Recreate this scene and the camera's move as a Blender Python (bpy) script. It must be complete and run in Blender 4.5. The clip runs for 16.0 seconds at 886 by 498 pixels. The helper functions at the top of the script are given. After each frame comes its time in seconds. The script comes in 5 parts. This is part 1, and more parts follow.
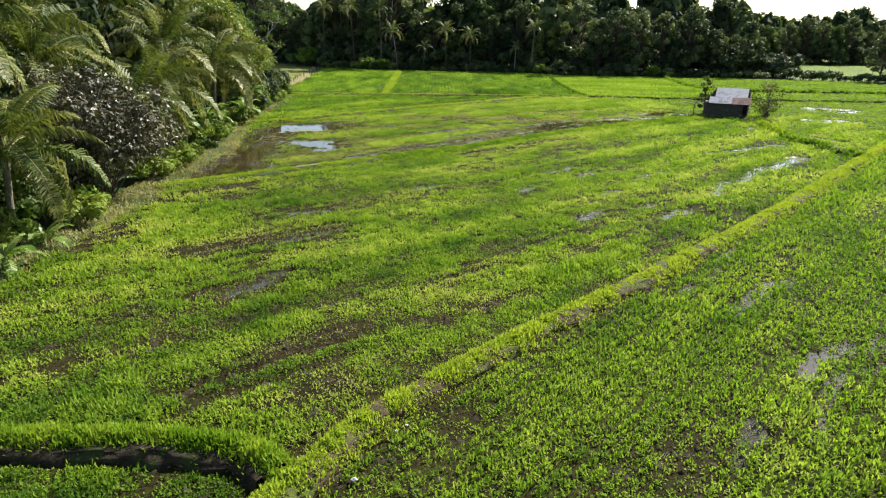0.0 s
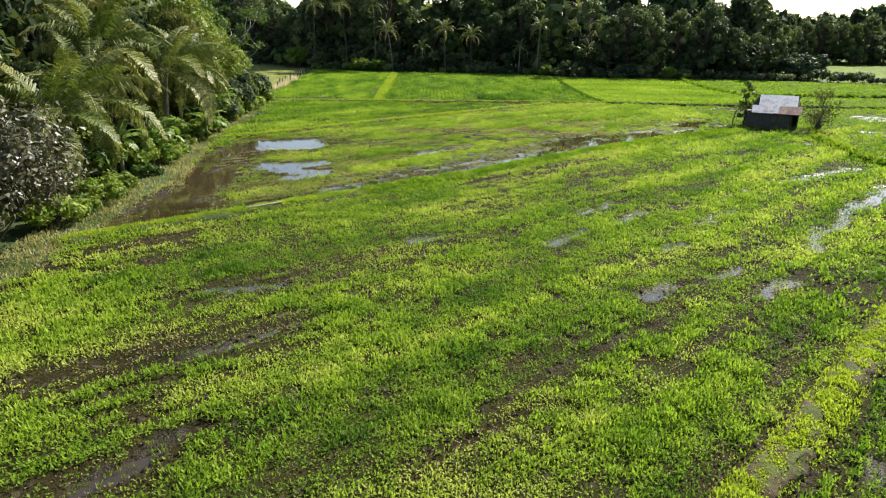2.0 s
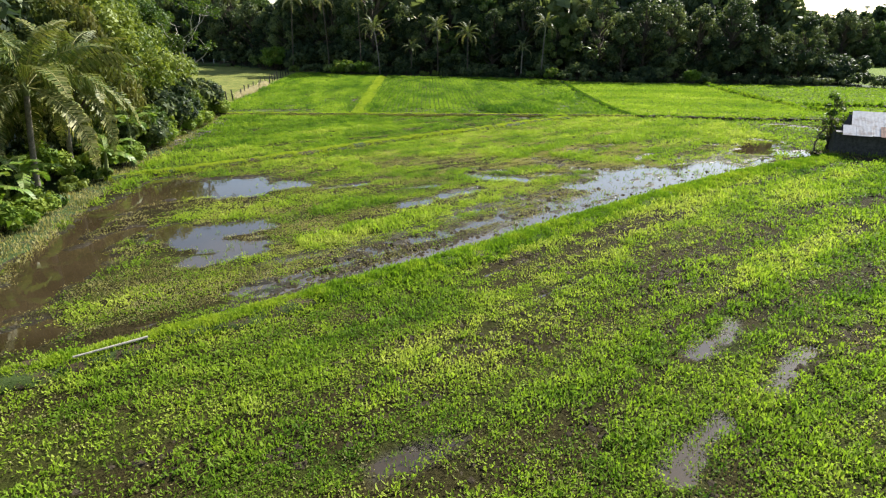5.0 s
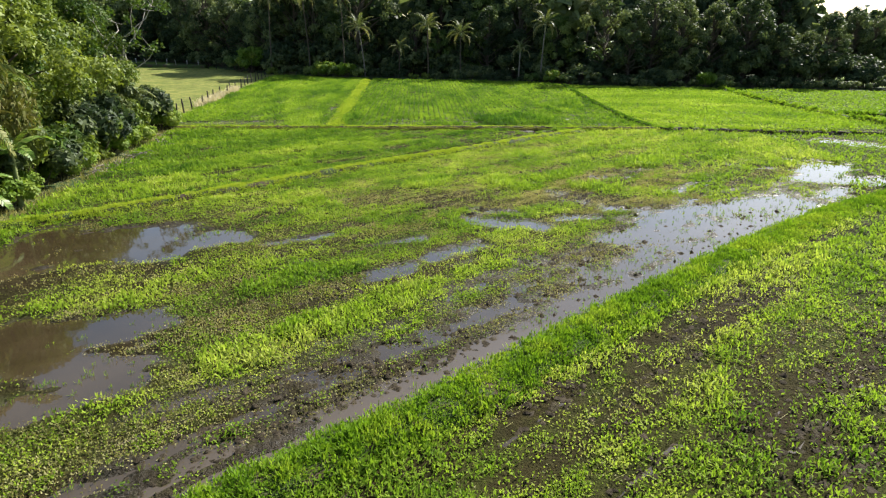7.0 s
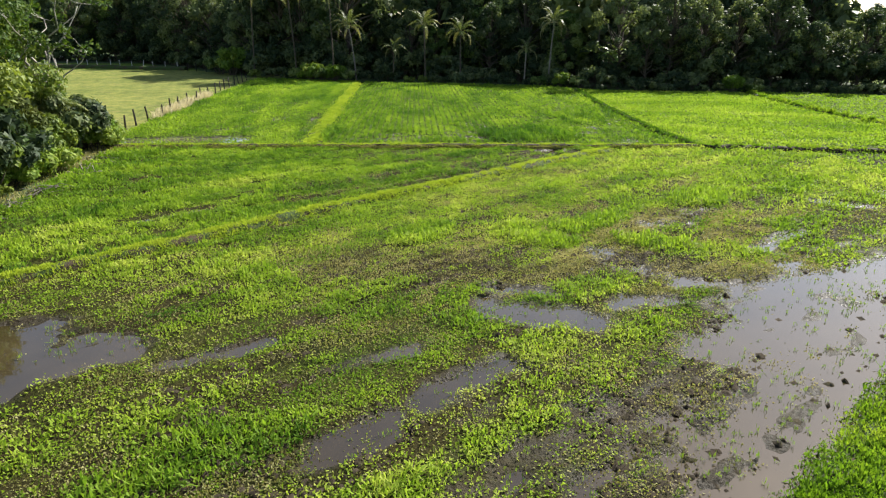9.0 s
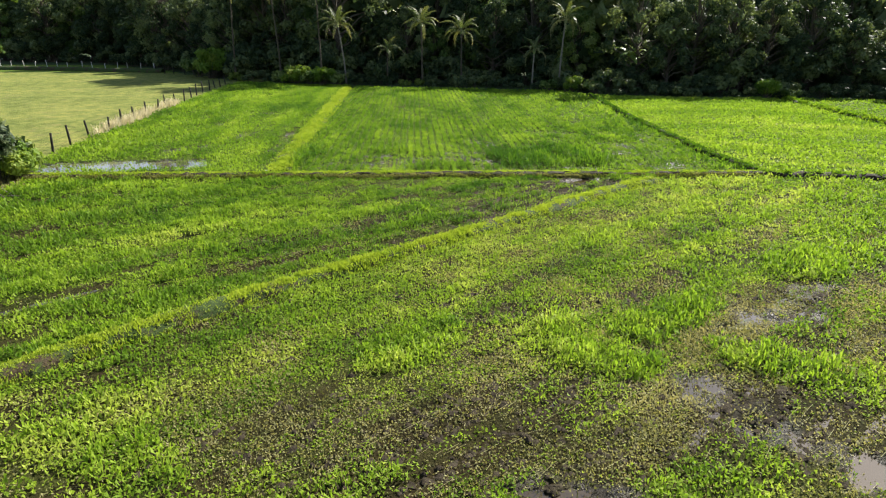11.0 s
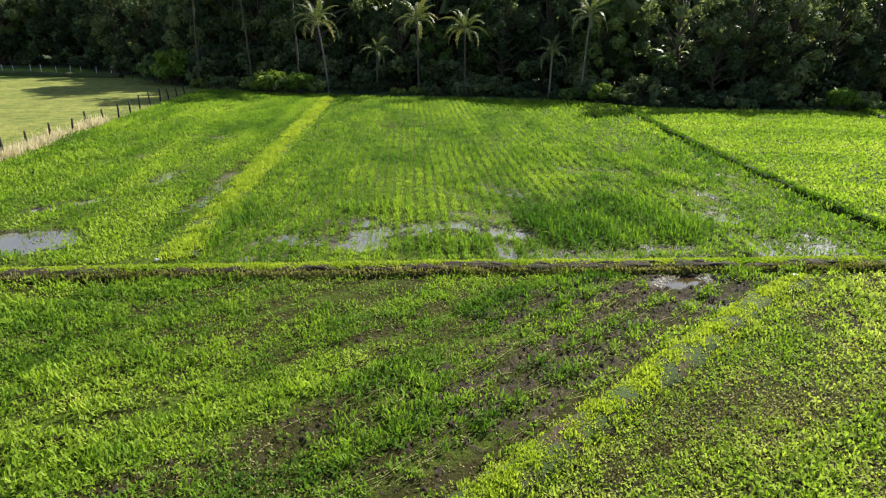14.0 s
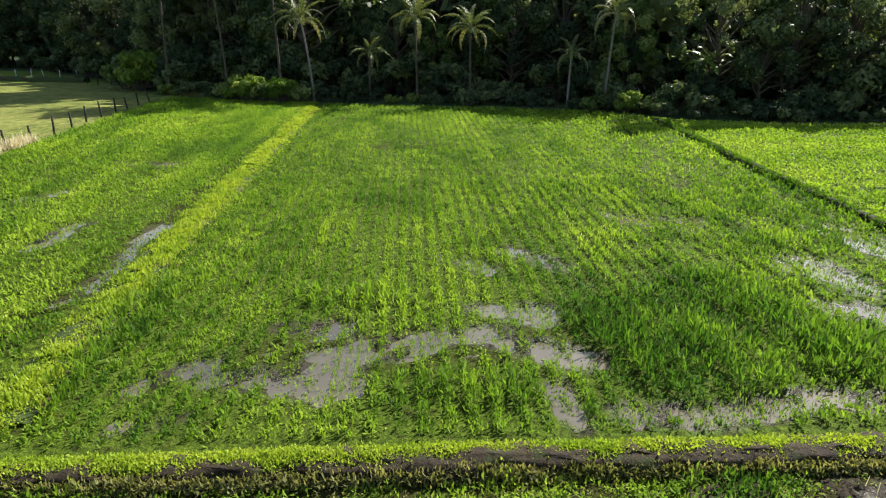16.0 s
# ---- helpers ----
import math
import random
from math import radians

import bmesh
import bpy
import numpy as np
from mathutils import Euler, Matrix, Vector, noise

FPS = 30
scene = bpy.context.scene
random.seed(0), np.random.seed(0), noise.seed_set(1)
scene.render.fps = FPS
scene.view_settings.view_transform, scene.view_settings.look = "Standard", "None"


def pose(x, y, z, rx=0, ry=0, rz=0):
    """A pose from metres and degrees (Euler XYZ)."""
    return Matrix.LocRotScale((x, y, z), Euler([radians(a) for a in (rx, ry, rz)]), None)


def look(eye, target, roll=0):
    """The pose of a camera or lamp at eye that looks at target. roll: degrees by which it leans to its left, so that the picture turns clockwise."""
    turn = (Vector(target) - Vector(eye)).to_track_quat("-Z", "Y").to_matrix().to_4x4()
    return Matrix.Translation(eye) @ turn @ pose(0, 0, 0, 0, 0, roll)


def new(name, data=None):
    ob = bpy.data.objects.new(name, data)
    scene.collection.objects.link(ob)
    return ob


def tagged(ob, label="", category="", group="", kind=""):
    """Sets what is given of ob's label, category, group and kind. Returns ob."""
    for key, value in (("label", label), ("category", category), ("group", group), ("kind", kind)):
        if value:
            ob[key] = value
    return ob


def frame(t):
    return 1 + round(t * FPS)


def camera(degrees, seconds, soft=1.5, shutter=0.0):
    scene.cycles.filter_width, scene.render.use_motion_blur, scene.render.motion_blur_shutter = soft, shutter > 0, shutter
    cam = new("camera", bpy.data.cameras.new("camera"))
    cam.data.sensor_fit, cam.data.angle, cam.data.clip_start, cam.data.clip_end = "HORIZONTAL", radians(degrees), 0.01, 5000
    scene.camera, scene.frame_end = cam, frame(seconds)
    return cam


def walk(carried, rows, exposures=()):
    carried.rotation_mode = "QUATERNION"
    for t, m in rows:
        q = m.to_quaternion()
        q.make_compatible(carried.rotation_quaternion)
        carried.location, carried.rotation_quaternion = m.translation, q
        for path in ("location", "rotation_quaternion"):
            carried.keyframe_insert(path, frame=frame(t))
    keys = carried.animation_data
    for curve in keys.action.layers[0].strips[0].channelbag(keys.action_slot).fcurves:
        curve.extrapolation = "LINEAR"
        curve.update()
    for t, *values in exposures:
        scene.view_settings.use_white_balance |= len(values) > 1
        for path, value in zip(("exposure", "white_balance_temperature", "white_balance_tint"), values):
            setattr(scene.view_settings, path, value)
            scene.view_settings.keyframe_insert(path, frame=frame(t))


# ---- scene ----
cam = camera(70.0, 16.0, 1.2)
ROWS = [
    (0, 0.000, 0.000, 8.000, -0.65, -19.03, -0.61),
    (0.5, -0.032, 2.319, 7.977, -0.71, -19.05, -0.59),
    (1, -0.042, 4.651, 7.955, -0.76, -19.06, -0.58),
    (1.5, -0.052, 6.977, 7.926, -0.80, -19.07, -0.56),
    (2, -0.079, 9.295, 7.909, -0.84, -19.09, -0.56),
    (2.5, -0.116, 11.629, 7.892, -0.86, -19.11, -0.56),
    (3, -0.152, 13.962, 7.864, -0.88, -19.11, -0.57),
    (3.5, -0.190, 16.274, 7.841, -0.94, -19.12, -0.56),
    (4, -0.168, 18.590, 7.819, -1.07, -19.13, -0.56),
    (6.5, 0.224, 30.188, 7.637, -2.18, -19.16, -0.56),
    (7, 0.305, 32.518, 7.603, -2.27, -19.16, -0.56),
    (7.5, 0.381, 34.855, 7.563, -2.33, -19.18, -0.55),
    (8, 0.461, 37.163, 7.535, -2.38, -19.19, -0.54),
    (8.5, 0.531, 39.478, 7.495, -2.42, -19.19, -0.54),
    (11, 0.911, 50.950, 7.371, -2.60, -19.25, -0.49),
    (11.5, 0.959, 53.236, 7.354, -2.63, -19.26, -0.50),
    (12, 1.018, 55.559, 7.342, -2.66, -19.28, -0.49),
    (12.5, 1.088, 57.904, 7.320, -2.67, -19.28, -0.48),
    (13, 1.163, 60.175, 7.291, -2.69, -19.28, -0.46),
    (13.5, 1.287, 62.548, 7.269, -2.70, -19.28, -0.45),
    (14, 1.363, 64.945, 7.263, -2.75, -19.34, -0.42),
    (14.5, 1.413, 67.358, 7.240, -2.80, -19.36, -0.43),
    (15, 1.442, 69.749, 7.223, -2.81, -19.38, -0.43),
    (15.5, 1.464, 72.118, 7.201, -2.84, -19.35, -0.42),
    (16, 1.502, 74.434, 7.178, -2.85, -19.38, -0.43),
]
walk(cam, [(t, pose(x, y, z, 90 + pitch, roll, yaw)) for t, x, y, z, yaw, pitch, roll in ROWS], [(0, 1.39), (4, 1.48), (8, 1.49), (12, 1.54), (16, 1.55)])

# ---- world, sun, exposure ----
SUN_AZ, SUN_EL = 44.0, 39.0  # degrees right of +y, degrees above the horizon
world = bpy.data.worlds.new("world")
scene.world = world
world.use_nodes = True
wn = world.node_tree.nodes
sky = wn.new("ShaderNodeTexSky")
sky.sky_type = "NISHITA"
sky.sun_disc = False
sky.sun_elevation = radians(SUN_EL)
sky.sun_rotation = radians(SUN_AZ)
sky.air_density, sky.dust_density, sky.ozone_density = 1.0, 1.0, 1.0
wn["Background"].inputs["Strength"].default_value = 0.078
haze = wn.new("ShaderNodeHueSaturation")  # hazy tropical sky: paler than clear air
haze.inputs["Saturation"].default_value = 0.92
world.node_tree.links.new(sky.outputs[0], haze.inputs["Color"])
world.node_tree.links.new(haze.outputs[0], wn["Background"].inputs["Color"])
sun_data = bpy.data.lights.new("sun", "SUN")
sun_data.energy, sun_data.angle, sun_data.color = 5.0, radians(0.6), (1.0, 0.957, 0.875)
sun = new("sun", sun_data)
SUN_WAY = Vector((math.sin(radians(SUN_AZ)) * math.cos(radians(SUN_EL)), math.cos(radians(SUN_AZ)) * math.cos(radians(SUN_EL)), math.sin(radians(SUN_EL))))
sun.matrix_world = look(Vector((0, 60, 20)) + 60 * SUN_WAY, (0, 60, 20))


# ---- materials ----
def shader(name):
    m = bpy.data.materials.new(name)
    m.use_nodes = True
    nt = m.node_tree
    nt.nodes.clear()
    out = nt.nodes.new("ShaderNodeOutputMaterial")
    return m, nt, out


def noise_tex(nt, scale, detail=4.0, rough=0.55, coords=None):
    n = nt.nodes.new("ShaderNodeTexNoise")
    n.inputs["Scale"].default_value, n.inputs["Detail"].default_value, n.inputs["Roughness"].default_value = scale, detail, rough
    if coords is None:
        coords = nt.nodes.new("ShaderNodeNewGeometry").outputs["Position"]
    nt.links.new(coords, n.inputs["Vector"])
    return n.outputs["Fac"]


def ramp(nt, fac, stops):
    r = nt.nodes.new("ShaderNodeValToRGB")
    e = r.color_ramp.elements
    while len(e) < len(stops):
        e.new(0.5)
    for el, (p, c) in zip(e, stops):
        el.position, el.color = p, (*c, 1)
    nt.links.new(fac, r.inputs["Fac"])
    return r.outputs["Color"]


def mix(nt, fac, a, b, how="MIX"):
    n = nt.nodes.new("ShaderNodeMix")
    n.data_type, n.blend_type = "RGBA", how
    for sock, v in ((n.inputs[0], fac), (n.inputs[6], a), (n.inputs[7], b)):
        if isinstance(v, bpy.types.NodeSocket):
            nt.links.new(v, sock)
        else:
            sock.default_value = v if isinstance(v, float) else (*v, 1)
    return n.outputs[2]


def bump(nt, height, strength, distance):
    b = nt.nodes.new("ShaderNodeBump")
    b.inputs["Strength"].default_value, b.inputs["Distance"].default_value = strength, distance
    nt.links.new(height, b.inputs["Height"])
    return b.outputs["Normal"]


def principled(nt, out, color, rough=0.6, metal=0.0, spec=0.5, normal=None):
    p = nt.nodes.new("ShaderNodeBsdfPrincipled")
    for sock, v in (("Base Color", color), ("Roughness", rough), ("Metallic", metal), ("Specular IOR Level", spec)):
        if isinstance(v, bpy.types.NodeSocket):
            nt.links.new(v, p.inputs[sock])
        else:
            p.inputs[sock].default_value = v if isinstance(v, float) else (*v, 1)
    if normal:
        nt.links.new(normal, p.inputs["Normal"])
    nt.links.new(p.outputs[0], out.inputs[0])
    return p


def leaf_material(name, stops, through_color, share=0.4, rough=0.45, gloss=0.35, attribute="tint", spread=0.25, varied=0.3):
    """Thin leaves: a principled front with light passing through. The tint of each leaf or tuft runs along the stops."""
    m, nt, out = shader(name)
    at = nt.nodes.new("ShaderNodeAttribute")
    at.attribute_name = attribute
    isl = nt.nodes.new("ShaderNodeNewGeometry").outputs["Random Per Island"]
    obj = nt.nodes.new("ShaderNodeObjectInfo").outputs["Random"]
    a = nt.nodes.new("ShaderNodeMath")
    a.operation = "MULTIPLY_ADD"
    a.inputs[1].default_value = spread
    nt.links.new(isl, a.inputs[0])
    nt.links.new(at.outputs["Fac"], a.inputs[2])
    b = nt.nodes.new("ShaderNodeMath")
    b.operation = "MULTIPLY_ADD"
    b.inputs[1].default_value = varied
    nt.links.new(obj, b.inputs[0])
    nt.links.new(a.outputs[0], b.inputs[2])
    col = ramp(nt, b.outputs[0], stops)
    p = nt.nodes.new("ShaderNodeBsdfPrincipled")
    p.inputs["Roughness"].default_value = rough
    p.inputs["Specular IOR Level"].default_value = gloss
    nt.links.new(col, p.inputs["Base Color"])
    tr = nt.nodes.new("ShaderNodeBsdfTranslucent")
    nt.links.new(mix(nt, 1.0, col, through_color, "MULTIPLY"), tr.inputs["Color"])
    mx = nt.nodes.new("ShaderNodeMixShader")
    mx.inputs[0].default_value = share
    nt.links.new(p.outputs[0], mx.inputs[1])
    nt.links.new(tr.outputs[0], mx.inputs[2])
    nt.links.new(mx.outputs[0], out.inputs[0])
    return m


def mud_material():
    m, nt, out = shader("paddy_mud")
    big, fine = noise_tex(nt, 0.35, 5), noise_tex(nt, 6.0, 6, 0.65)
    base = ramp(nt, big, [(0.3, (0.010, 0.0082, 0.0045)), (0.5, (0.026, 0.0195, 0.0095)), (0.7, (0.016, 0.0132, 0.006))])
    weeds = nt.nodes.new("ShaderNodeAttribute")
    weeds.attribute_name = "weeds"
    speck = ramp(nt, noise_tex(nt, 2.6, 7, 0.7), [(0.30, (0, 0, 0)), (0.48, (1, 1, 1))])
    cover = nt.nodes.new("ShaderNodeMath")
    cover.operation = "MULTIPLY"
    nt.links.new(speck, cover.inputs[0])
    nt.links.new(weeds.outputs["Fac"], cover.inputs[1])
    green = ramp(nt, fine, [(0.3, (0.022, 0.042, 0.006)), (0.7, (0.085, 0.130, 0.014))])
    col = mix(nt, cover.outputs[0], base, green)
    grain = mix(nt, 1.0, col, ramp(nt, noise_tex(nt, 22, 3), [(0.3, (0.6, 0.6, 0.6)), (0.7, (1.3, 1.25, 1.2))]), "MULTIPLY")
    wet = nt.nodes.new("ShaderNodeAttribute")
    wet.attribute_name = "wet"
    sheen = mix(nt, 0.5, wet.outputs["Color"], ramp(nt, noise_tex(nt, 1.1, 5, 0.65), [(0.42, (0, 0, 0)), (0.62, (1, 1, 1))]), "MULTIPLY")
    rough = ramp(nt, sheen, [(0.1, (0.85, 0.85, 0.85)), (0.8, (0.32, 0.32, 0.32))])
    p = principled(nt, out, grain, rough, 0.0, 0.04, bump(nt, fine, 1.0, 0.12))
    nt.links.new(ramp(nt, sheen, [(0.1, (0.03, 0.03, 0.03)), (0.8, (0.18, 0.18, 0.18))]), p.inputs["Specular IOR Level"])
    return m


def earth_material(name, low, high, moss, amount, rough=0.9, gloss=0.2):
    m, nt, out = shader(name)
    fine = noise_tex(nt, 5, 6, 0.7)
    base = ramp(nt, fine, [(0.3, low), (0.7, high)])
    cover = ramp(nt, noise_tex(nt, 1.4, 6, 0.7), [(0.62 - amount * 0.4, (0, 0, 0)), (0.72 - amount * 0.4, (1, 1, 1))])
    principled(nt, out, mix(nt, cover, base, moss), rough, 0.0, gloss, bump(nt, fine, 0.9, 0.08))
    return m


def grassland_material(name, a, b, c):
    m, nt, out = shader(name)
    big, fine = noise_tex(nt, 0.12, 6, 0.65), noise_tex(nt, 2.2, 8, 0.75)
    col = mix(nt, 0.55, ramp(nt, big, [(0.38, a), (0.62, b)]), ramp(nt, fine, [(0.35, c), (0.65, b)]))
    tuft = ramp(nt, noise_tex(nt, 0.7, 5, 0.7), [(0.40, (0.62, 0.72, 0.6)), (0.58, (1.12, 1.1, 1.1))])
    col = mix(nt, 1.0, col, tuft, "MULTIPLY")
    worn = ramp(nt, noise_tex(nt, 0.5, 7, 0.7), [(0.55, (0, 0, 0)), (0.68, (0.6, 0.6, 0.6))])
    col = mix(nt, worn, col, (0.17, 0.14, 0.06))
    principled(nt, out, col, 0.95, 0.0, 0.1, bump(nt, fine, 0.9, 0.2))
    return m


def water_material(name, low, high):
    m, nt, out = shader(name)
    murk = ramp(nt, noise_tex(nt, 0.22, 4), [(0.35, low), (0.65, high)])
    silt = nt.nodes.new("ShaderNodeAttribute")
    silt.attribute_name = "silt"
    murk = mix(nt, silt.outputs["Fac"], murk, (0.068, 0.053, 0.036))
    ripple = bump(nt, noise_tex(nt, 3.0, 3, 0.5), 0.035, 0.04)
    p = principled(nt, out, murk, 0.03, 0.0, 0.5, ripple)
    p.inputs["IOR"].default_value = 1.5
    return m


def bark_material(name, a, b, scale=4.0):
    m, nt, out = shader(name)
    f = noise_tex(nt, scale, 6, 0.7)
    principled(nt, out, ramp(nt, f, [(0.3, a), (0.7, b)]), 0.9, 0.0, 0.2, bump(nt, f, 0.8, 0.05))
    return m


RICE = leaf_material("rice_leaf", [(0.0, (0.040, 0.100, 0.013)), (0.35, (0.135, 0.228, 0.021)), (0.75, (0.252, 0.350, 0.034)), (1.2, (0.38, 0.43, 0.08))], (0.92, 1.0, 0.58), 0.5, 0.6, 0.08, spread=0.1, varied=0.0)
BUND_GRASS = leaf_material("bund_grass_leaf", [(0.0, (0.04, 0.105, 0.010)), (0.5, (0.14, 0.25, 0.018)), (1.15, (0.31, 0.39, 0.045))], (1.0, 1.0, 0.55), 0.48, 0.6, 0.08, varied=0.0)
DRY_GRASS = leaf_material("dry_grass_leaf", [(0.0, (0.32, 0.28, 0.14)), (1.0, (0.6, 0.54, 0.36))], (1.0, 0.95, 0.8), 0.4)
# deep shade, with paler sunlit leaves, is put into these leaf colours
LEAF_SHADE_TONE = leaf_material("shade_tone_leaf", [(0.0, (0.014, 0.025, 0.014)), (0.6, (0.036, 0.060, 0.027)), (1.1, (0.16, 0.195, 0.080))], (1.0, 1.0, 0.6), 0.42, 0.55, 0.15)
# brighter copy for forest trees that look sunlit
LEAF_FOREST_LIT = leaf_material("lit_forest_leaf", [(0.0, (0.022, 0.045, 0.012)), (0.6, (0.075, 0.125, 0.030)), (1.1, (0.21, 0.26, 0.080))], (1.0, 1.0, 0.65), 0.38, 0.6, 0.12)
LEAF_MID = leaf_material("green_leaf", [(0.0, (0.014, 0.036, 0.007)), (0.5, (0.050, 0.098, 0.015)), (1.1, (0.19, 0.235, 0.045))], (1.0, 1.0, 0.5), 0.36, 0.55, 0.2, varied=0.45)
LEAF_BRIGHT = leaf_material("bright_leaf", [(0.0, (0.045, 0.098, 0.012)), (0.6, (0.115, 0.19, 0.022)), (1.1, (0.23, 0.285, 0.05))], (1.0, 1.0, 0.5), 0.4, 0.6, 0.15)
LEAF_SHINY = leaf_material("purplish_leaf", [(0.0, (0.010, 0.014, 0.006)), (0.6, (0.030, 0.034, 0.016)), (1.1, (0.11, 0.10, 0.055))], (1.0, 0.9, 0.5), 0.15, 0.45, 0.3)
LEAF_DROOP = leaf_material("drooping_leaf", [(0.0, (0.035, 0.055, 0.011)), (0.6, (0.075, 0.095, 0.020)), (1.1, (0.15, 0.14, 0.045))], (1.0, 1.0, 0.5), 0.3, 0.65, 0.12)
# the pale tan last stop paints sun highlights on the green leaflets
PALM_LEAF = leaf_material("palm_leaflet", [(0.0, (0.022, 0.044, 0.010)), (0.5, (0.085, 0.120, 0.024)), (1.0, (0.32, 0.30, 0.11))], (1.0, 1.0, 0.5), 0.36, 0.5, 0.22)
# far palms: sunlight on their crowns is put into the brighter stops
PALM_LIT_TONE = leaf_material("lit_tone_palm_leaflet", [(0.0, (0.04, 0.065, 0.020)), (0.6, (0.11, 0.14, 0.045)), (1.1, (0.30, 0.28, 0.13))], (1.0, 1.0, 0.5), 0.35, 0.5, 0.25)
BANANA_LEAF = leaf_material("banana_leaf", [(0.0, (0.06, 0.13, 0.02)), (0.6, (0.11, 0.20, 0.03)), (1.1, (0.20, 0.26, 0.06))], (1.0, 1.0, 0.5), 0.4, 0.45, 0.3)
MUD = mud_material()
PASTURE = grassland_material("pasture_turf", (0.100, 0.125, 0.024), (0.210, 0.205, 0.052), (0.050, 0.078, 0.014))
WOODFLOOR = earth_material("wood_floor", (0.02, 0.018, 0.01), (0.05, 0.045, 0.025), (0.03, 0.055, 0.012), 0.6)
FARLAND = grassland_material("far_turf", (0.06, 0.11, 0.012), (0.15, 0.20, 0.022), (0.035, 0.065, 0.008))
BANK_EARTH = earth_material("bank_earth", (0.020, 0.014, 0.007), (0.060, 0.043, 0.021), (0.030, 0.050, 0.009), 0.5)
DRY_EARTH = earth_material("dry_earth", (0.026, 0.018, 0.009), (0.088, 0.062, 0.031), (0.06, 0.075, 0.014), 0.35)
# dark soil by the hut; on bunds its darkness also paints their shaded faces
EARTH_AND_SHADE = earth_material("earth_and_shade", (0.010, 0.007, 0.004), (0.042, 0.030, 0.017), (0.03, 0.04, 0.010), 0.2)
# turned mud, darkened further so that lumps read as shadowed holes
CLOD = earth_material("turned_mud_and_shade", (0.010, 0.008, 0.0055), (0.062, 0.050, 0.033), (0.04, 0.036, 0.018), 0.2, 0.85, 0.06)
WATER = water_material("muddy_water", (0.020, 0.0145, 0.0070), (0.044, 0.032, 0.0170))
SILTY_WATER = water_material("silty_water", (0.055, 0.047, 0.030), (0.105, 0.090, 0.060))
BARK = bark_material("bark", (0.035, 0.028, 0.02), (0.11, 0.09, 0.065))
PALM_BARK = bark_material("palm_bark", (0.09, 0.08, 0.065), (0.24, 0.21, 0.17), 7)
PALE_BARK = bark_material("pale_bark", (0.2, 0.18, 0.15), (0.42, 0.39, 0.34))
BANANA_STEM = bark_material("banana_stem_skin", (0.10, 0.13, 0.04), (0.2, 0.22, 0.09), 5)
POST_DARK = bark_material("dark_post_wood", (0.012, 0.01, 0.008), (0.04, 0.035, 0.03), 9)
POST_PALE = bark_material("pale_post_wood", (0.3, 0.29, 0.26), (0.55, 0.53, 0.48), 9)


# ---- numeric helpers ----
rng = np.random.default_rng(7)


def hashed(i, j, seed):
    n = (i.astype(np.int64) * 374761393 + j.astype(np.int64) * 668265263 + seed * 974634777) & 0x7FFFFFFF
    n = ((n ^ (n >> 13)) * 1274126177) & 0x7FFFFFFF
    return ((n ^ (n >> 16)) & 0xFFFF) / 65535.0


def vnoise(x, y, size, seed=0, octaves=3):
    """Smooth noise from 0 to 1 with features of that size in metres."""
    total, amp, norm = 0.0, 1.0, 0.0
    for k in range(octaves):
        u, v = np.asarray(x) / size * 2**k, np.asarray(y) / size * 2**k
        i, j = np.floor(u), np.floor(v)
        f, g = u - i, v - j
        f, g = f * f * (3 - 2 * f), g * g * (3 - 2 * g)
        s = seed + 31 * k
        a, b = hashed(i, j, s), hashed(i + 1, j, s)
        c, d = hashed(i, j + 1, s), hashed(i + 1, j + 1, s)
        total = total + amp * ((a * (1 - f) + b * f) * (1 - g) + (c * (1 - f) + d * f) * g)
        norm, amp = norm + amp, amp * 0.5
    return total / norm


def smooth(a, b, v):
    w = np.clip((v - a) / (b - a), 0, 1)
    return w * w * (3 - 2 * w)


def line_distance(x, y, line):
    """Distance to a polyline, and on which side (positive: to its left)."""
    best, side = np.full(np.shape(x), 1e9), np.zeros(np.shape(x))
    for (ax, ay), (bx, by) in zip(line, line[1:]):
        dx, dy = bx - ax, by - ay
        w = np.clip(((x - ax) * dx + (y - ay) * dy) / (dx * dx + dy * dy), 0, 1)
        d = np.hypot(x - ax - w * dx, y - ay - w * dy)
        near = d < best
        best = np.where(near, d, best)
        side = np.where(near, np.sign(dx * (y - ay) - dy * (x - ax)), side)
    return best, side


def mesh_from(name, verts, faces, material, tint=None, sizes=None, smoothed=False):
    """A mesh from arrays: faces is (n, k), all with k corners; tint is a value for each vertex."""
    me = bpy.data.meshes.new(name)
    verts, faces = np.asarray(verts, np.float32), np.asarray(faces, np.int32)
    n, k = faces.shape
    me.vertices.add(len(verts))
    me.vertices.foreach_set("co", verts.ravel())
    me.loops.add(n * k)
    me.loops.foreach_set("vertex_index", faces.ravel())
    me.polygons.add(n)
    me.polygons.foreach_set("loop_start", np.arange(0, n * k, k, dtype=np.int32))
    if smoothed:
        me.polygons.foreach_set("use_smooth", np.ones(n, bool))
    if tint is not None:
        me.attributes.new("tint", "FLOAT", "POINT").data.foreach_set("value", np.asarray(tint, np.float32))
    me.materials.append(material)
    me.update(calc_edges=True)
    return me


def part(name, bm, material, parent=None, label=""):
    """Links a bmesh as one mesh object under a thing or a part."""
    me = bpy.data.meshes.new(name)
    bm.to_mesh(me)
    bm.free()
    me.materials.append(material)
    ob = new(name, me)
    ob.parent = parent
    return tagged(ob, label)


def part_mesh(name, me, parent=None, label="", at=None):
    ob = new(name, me)
    ob.parent = parent
    if at is not None:
        ob.matrix_basis = at
    return tagged(ob, label)


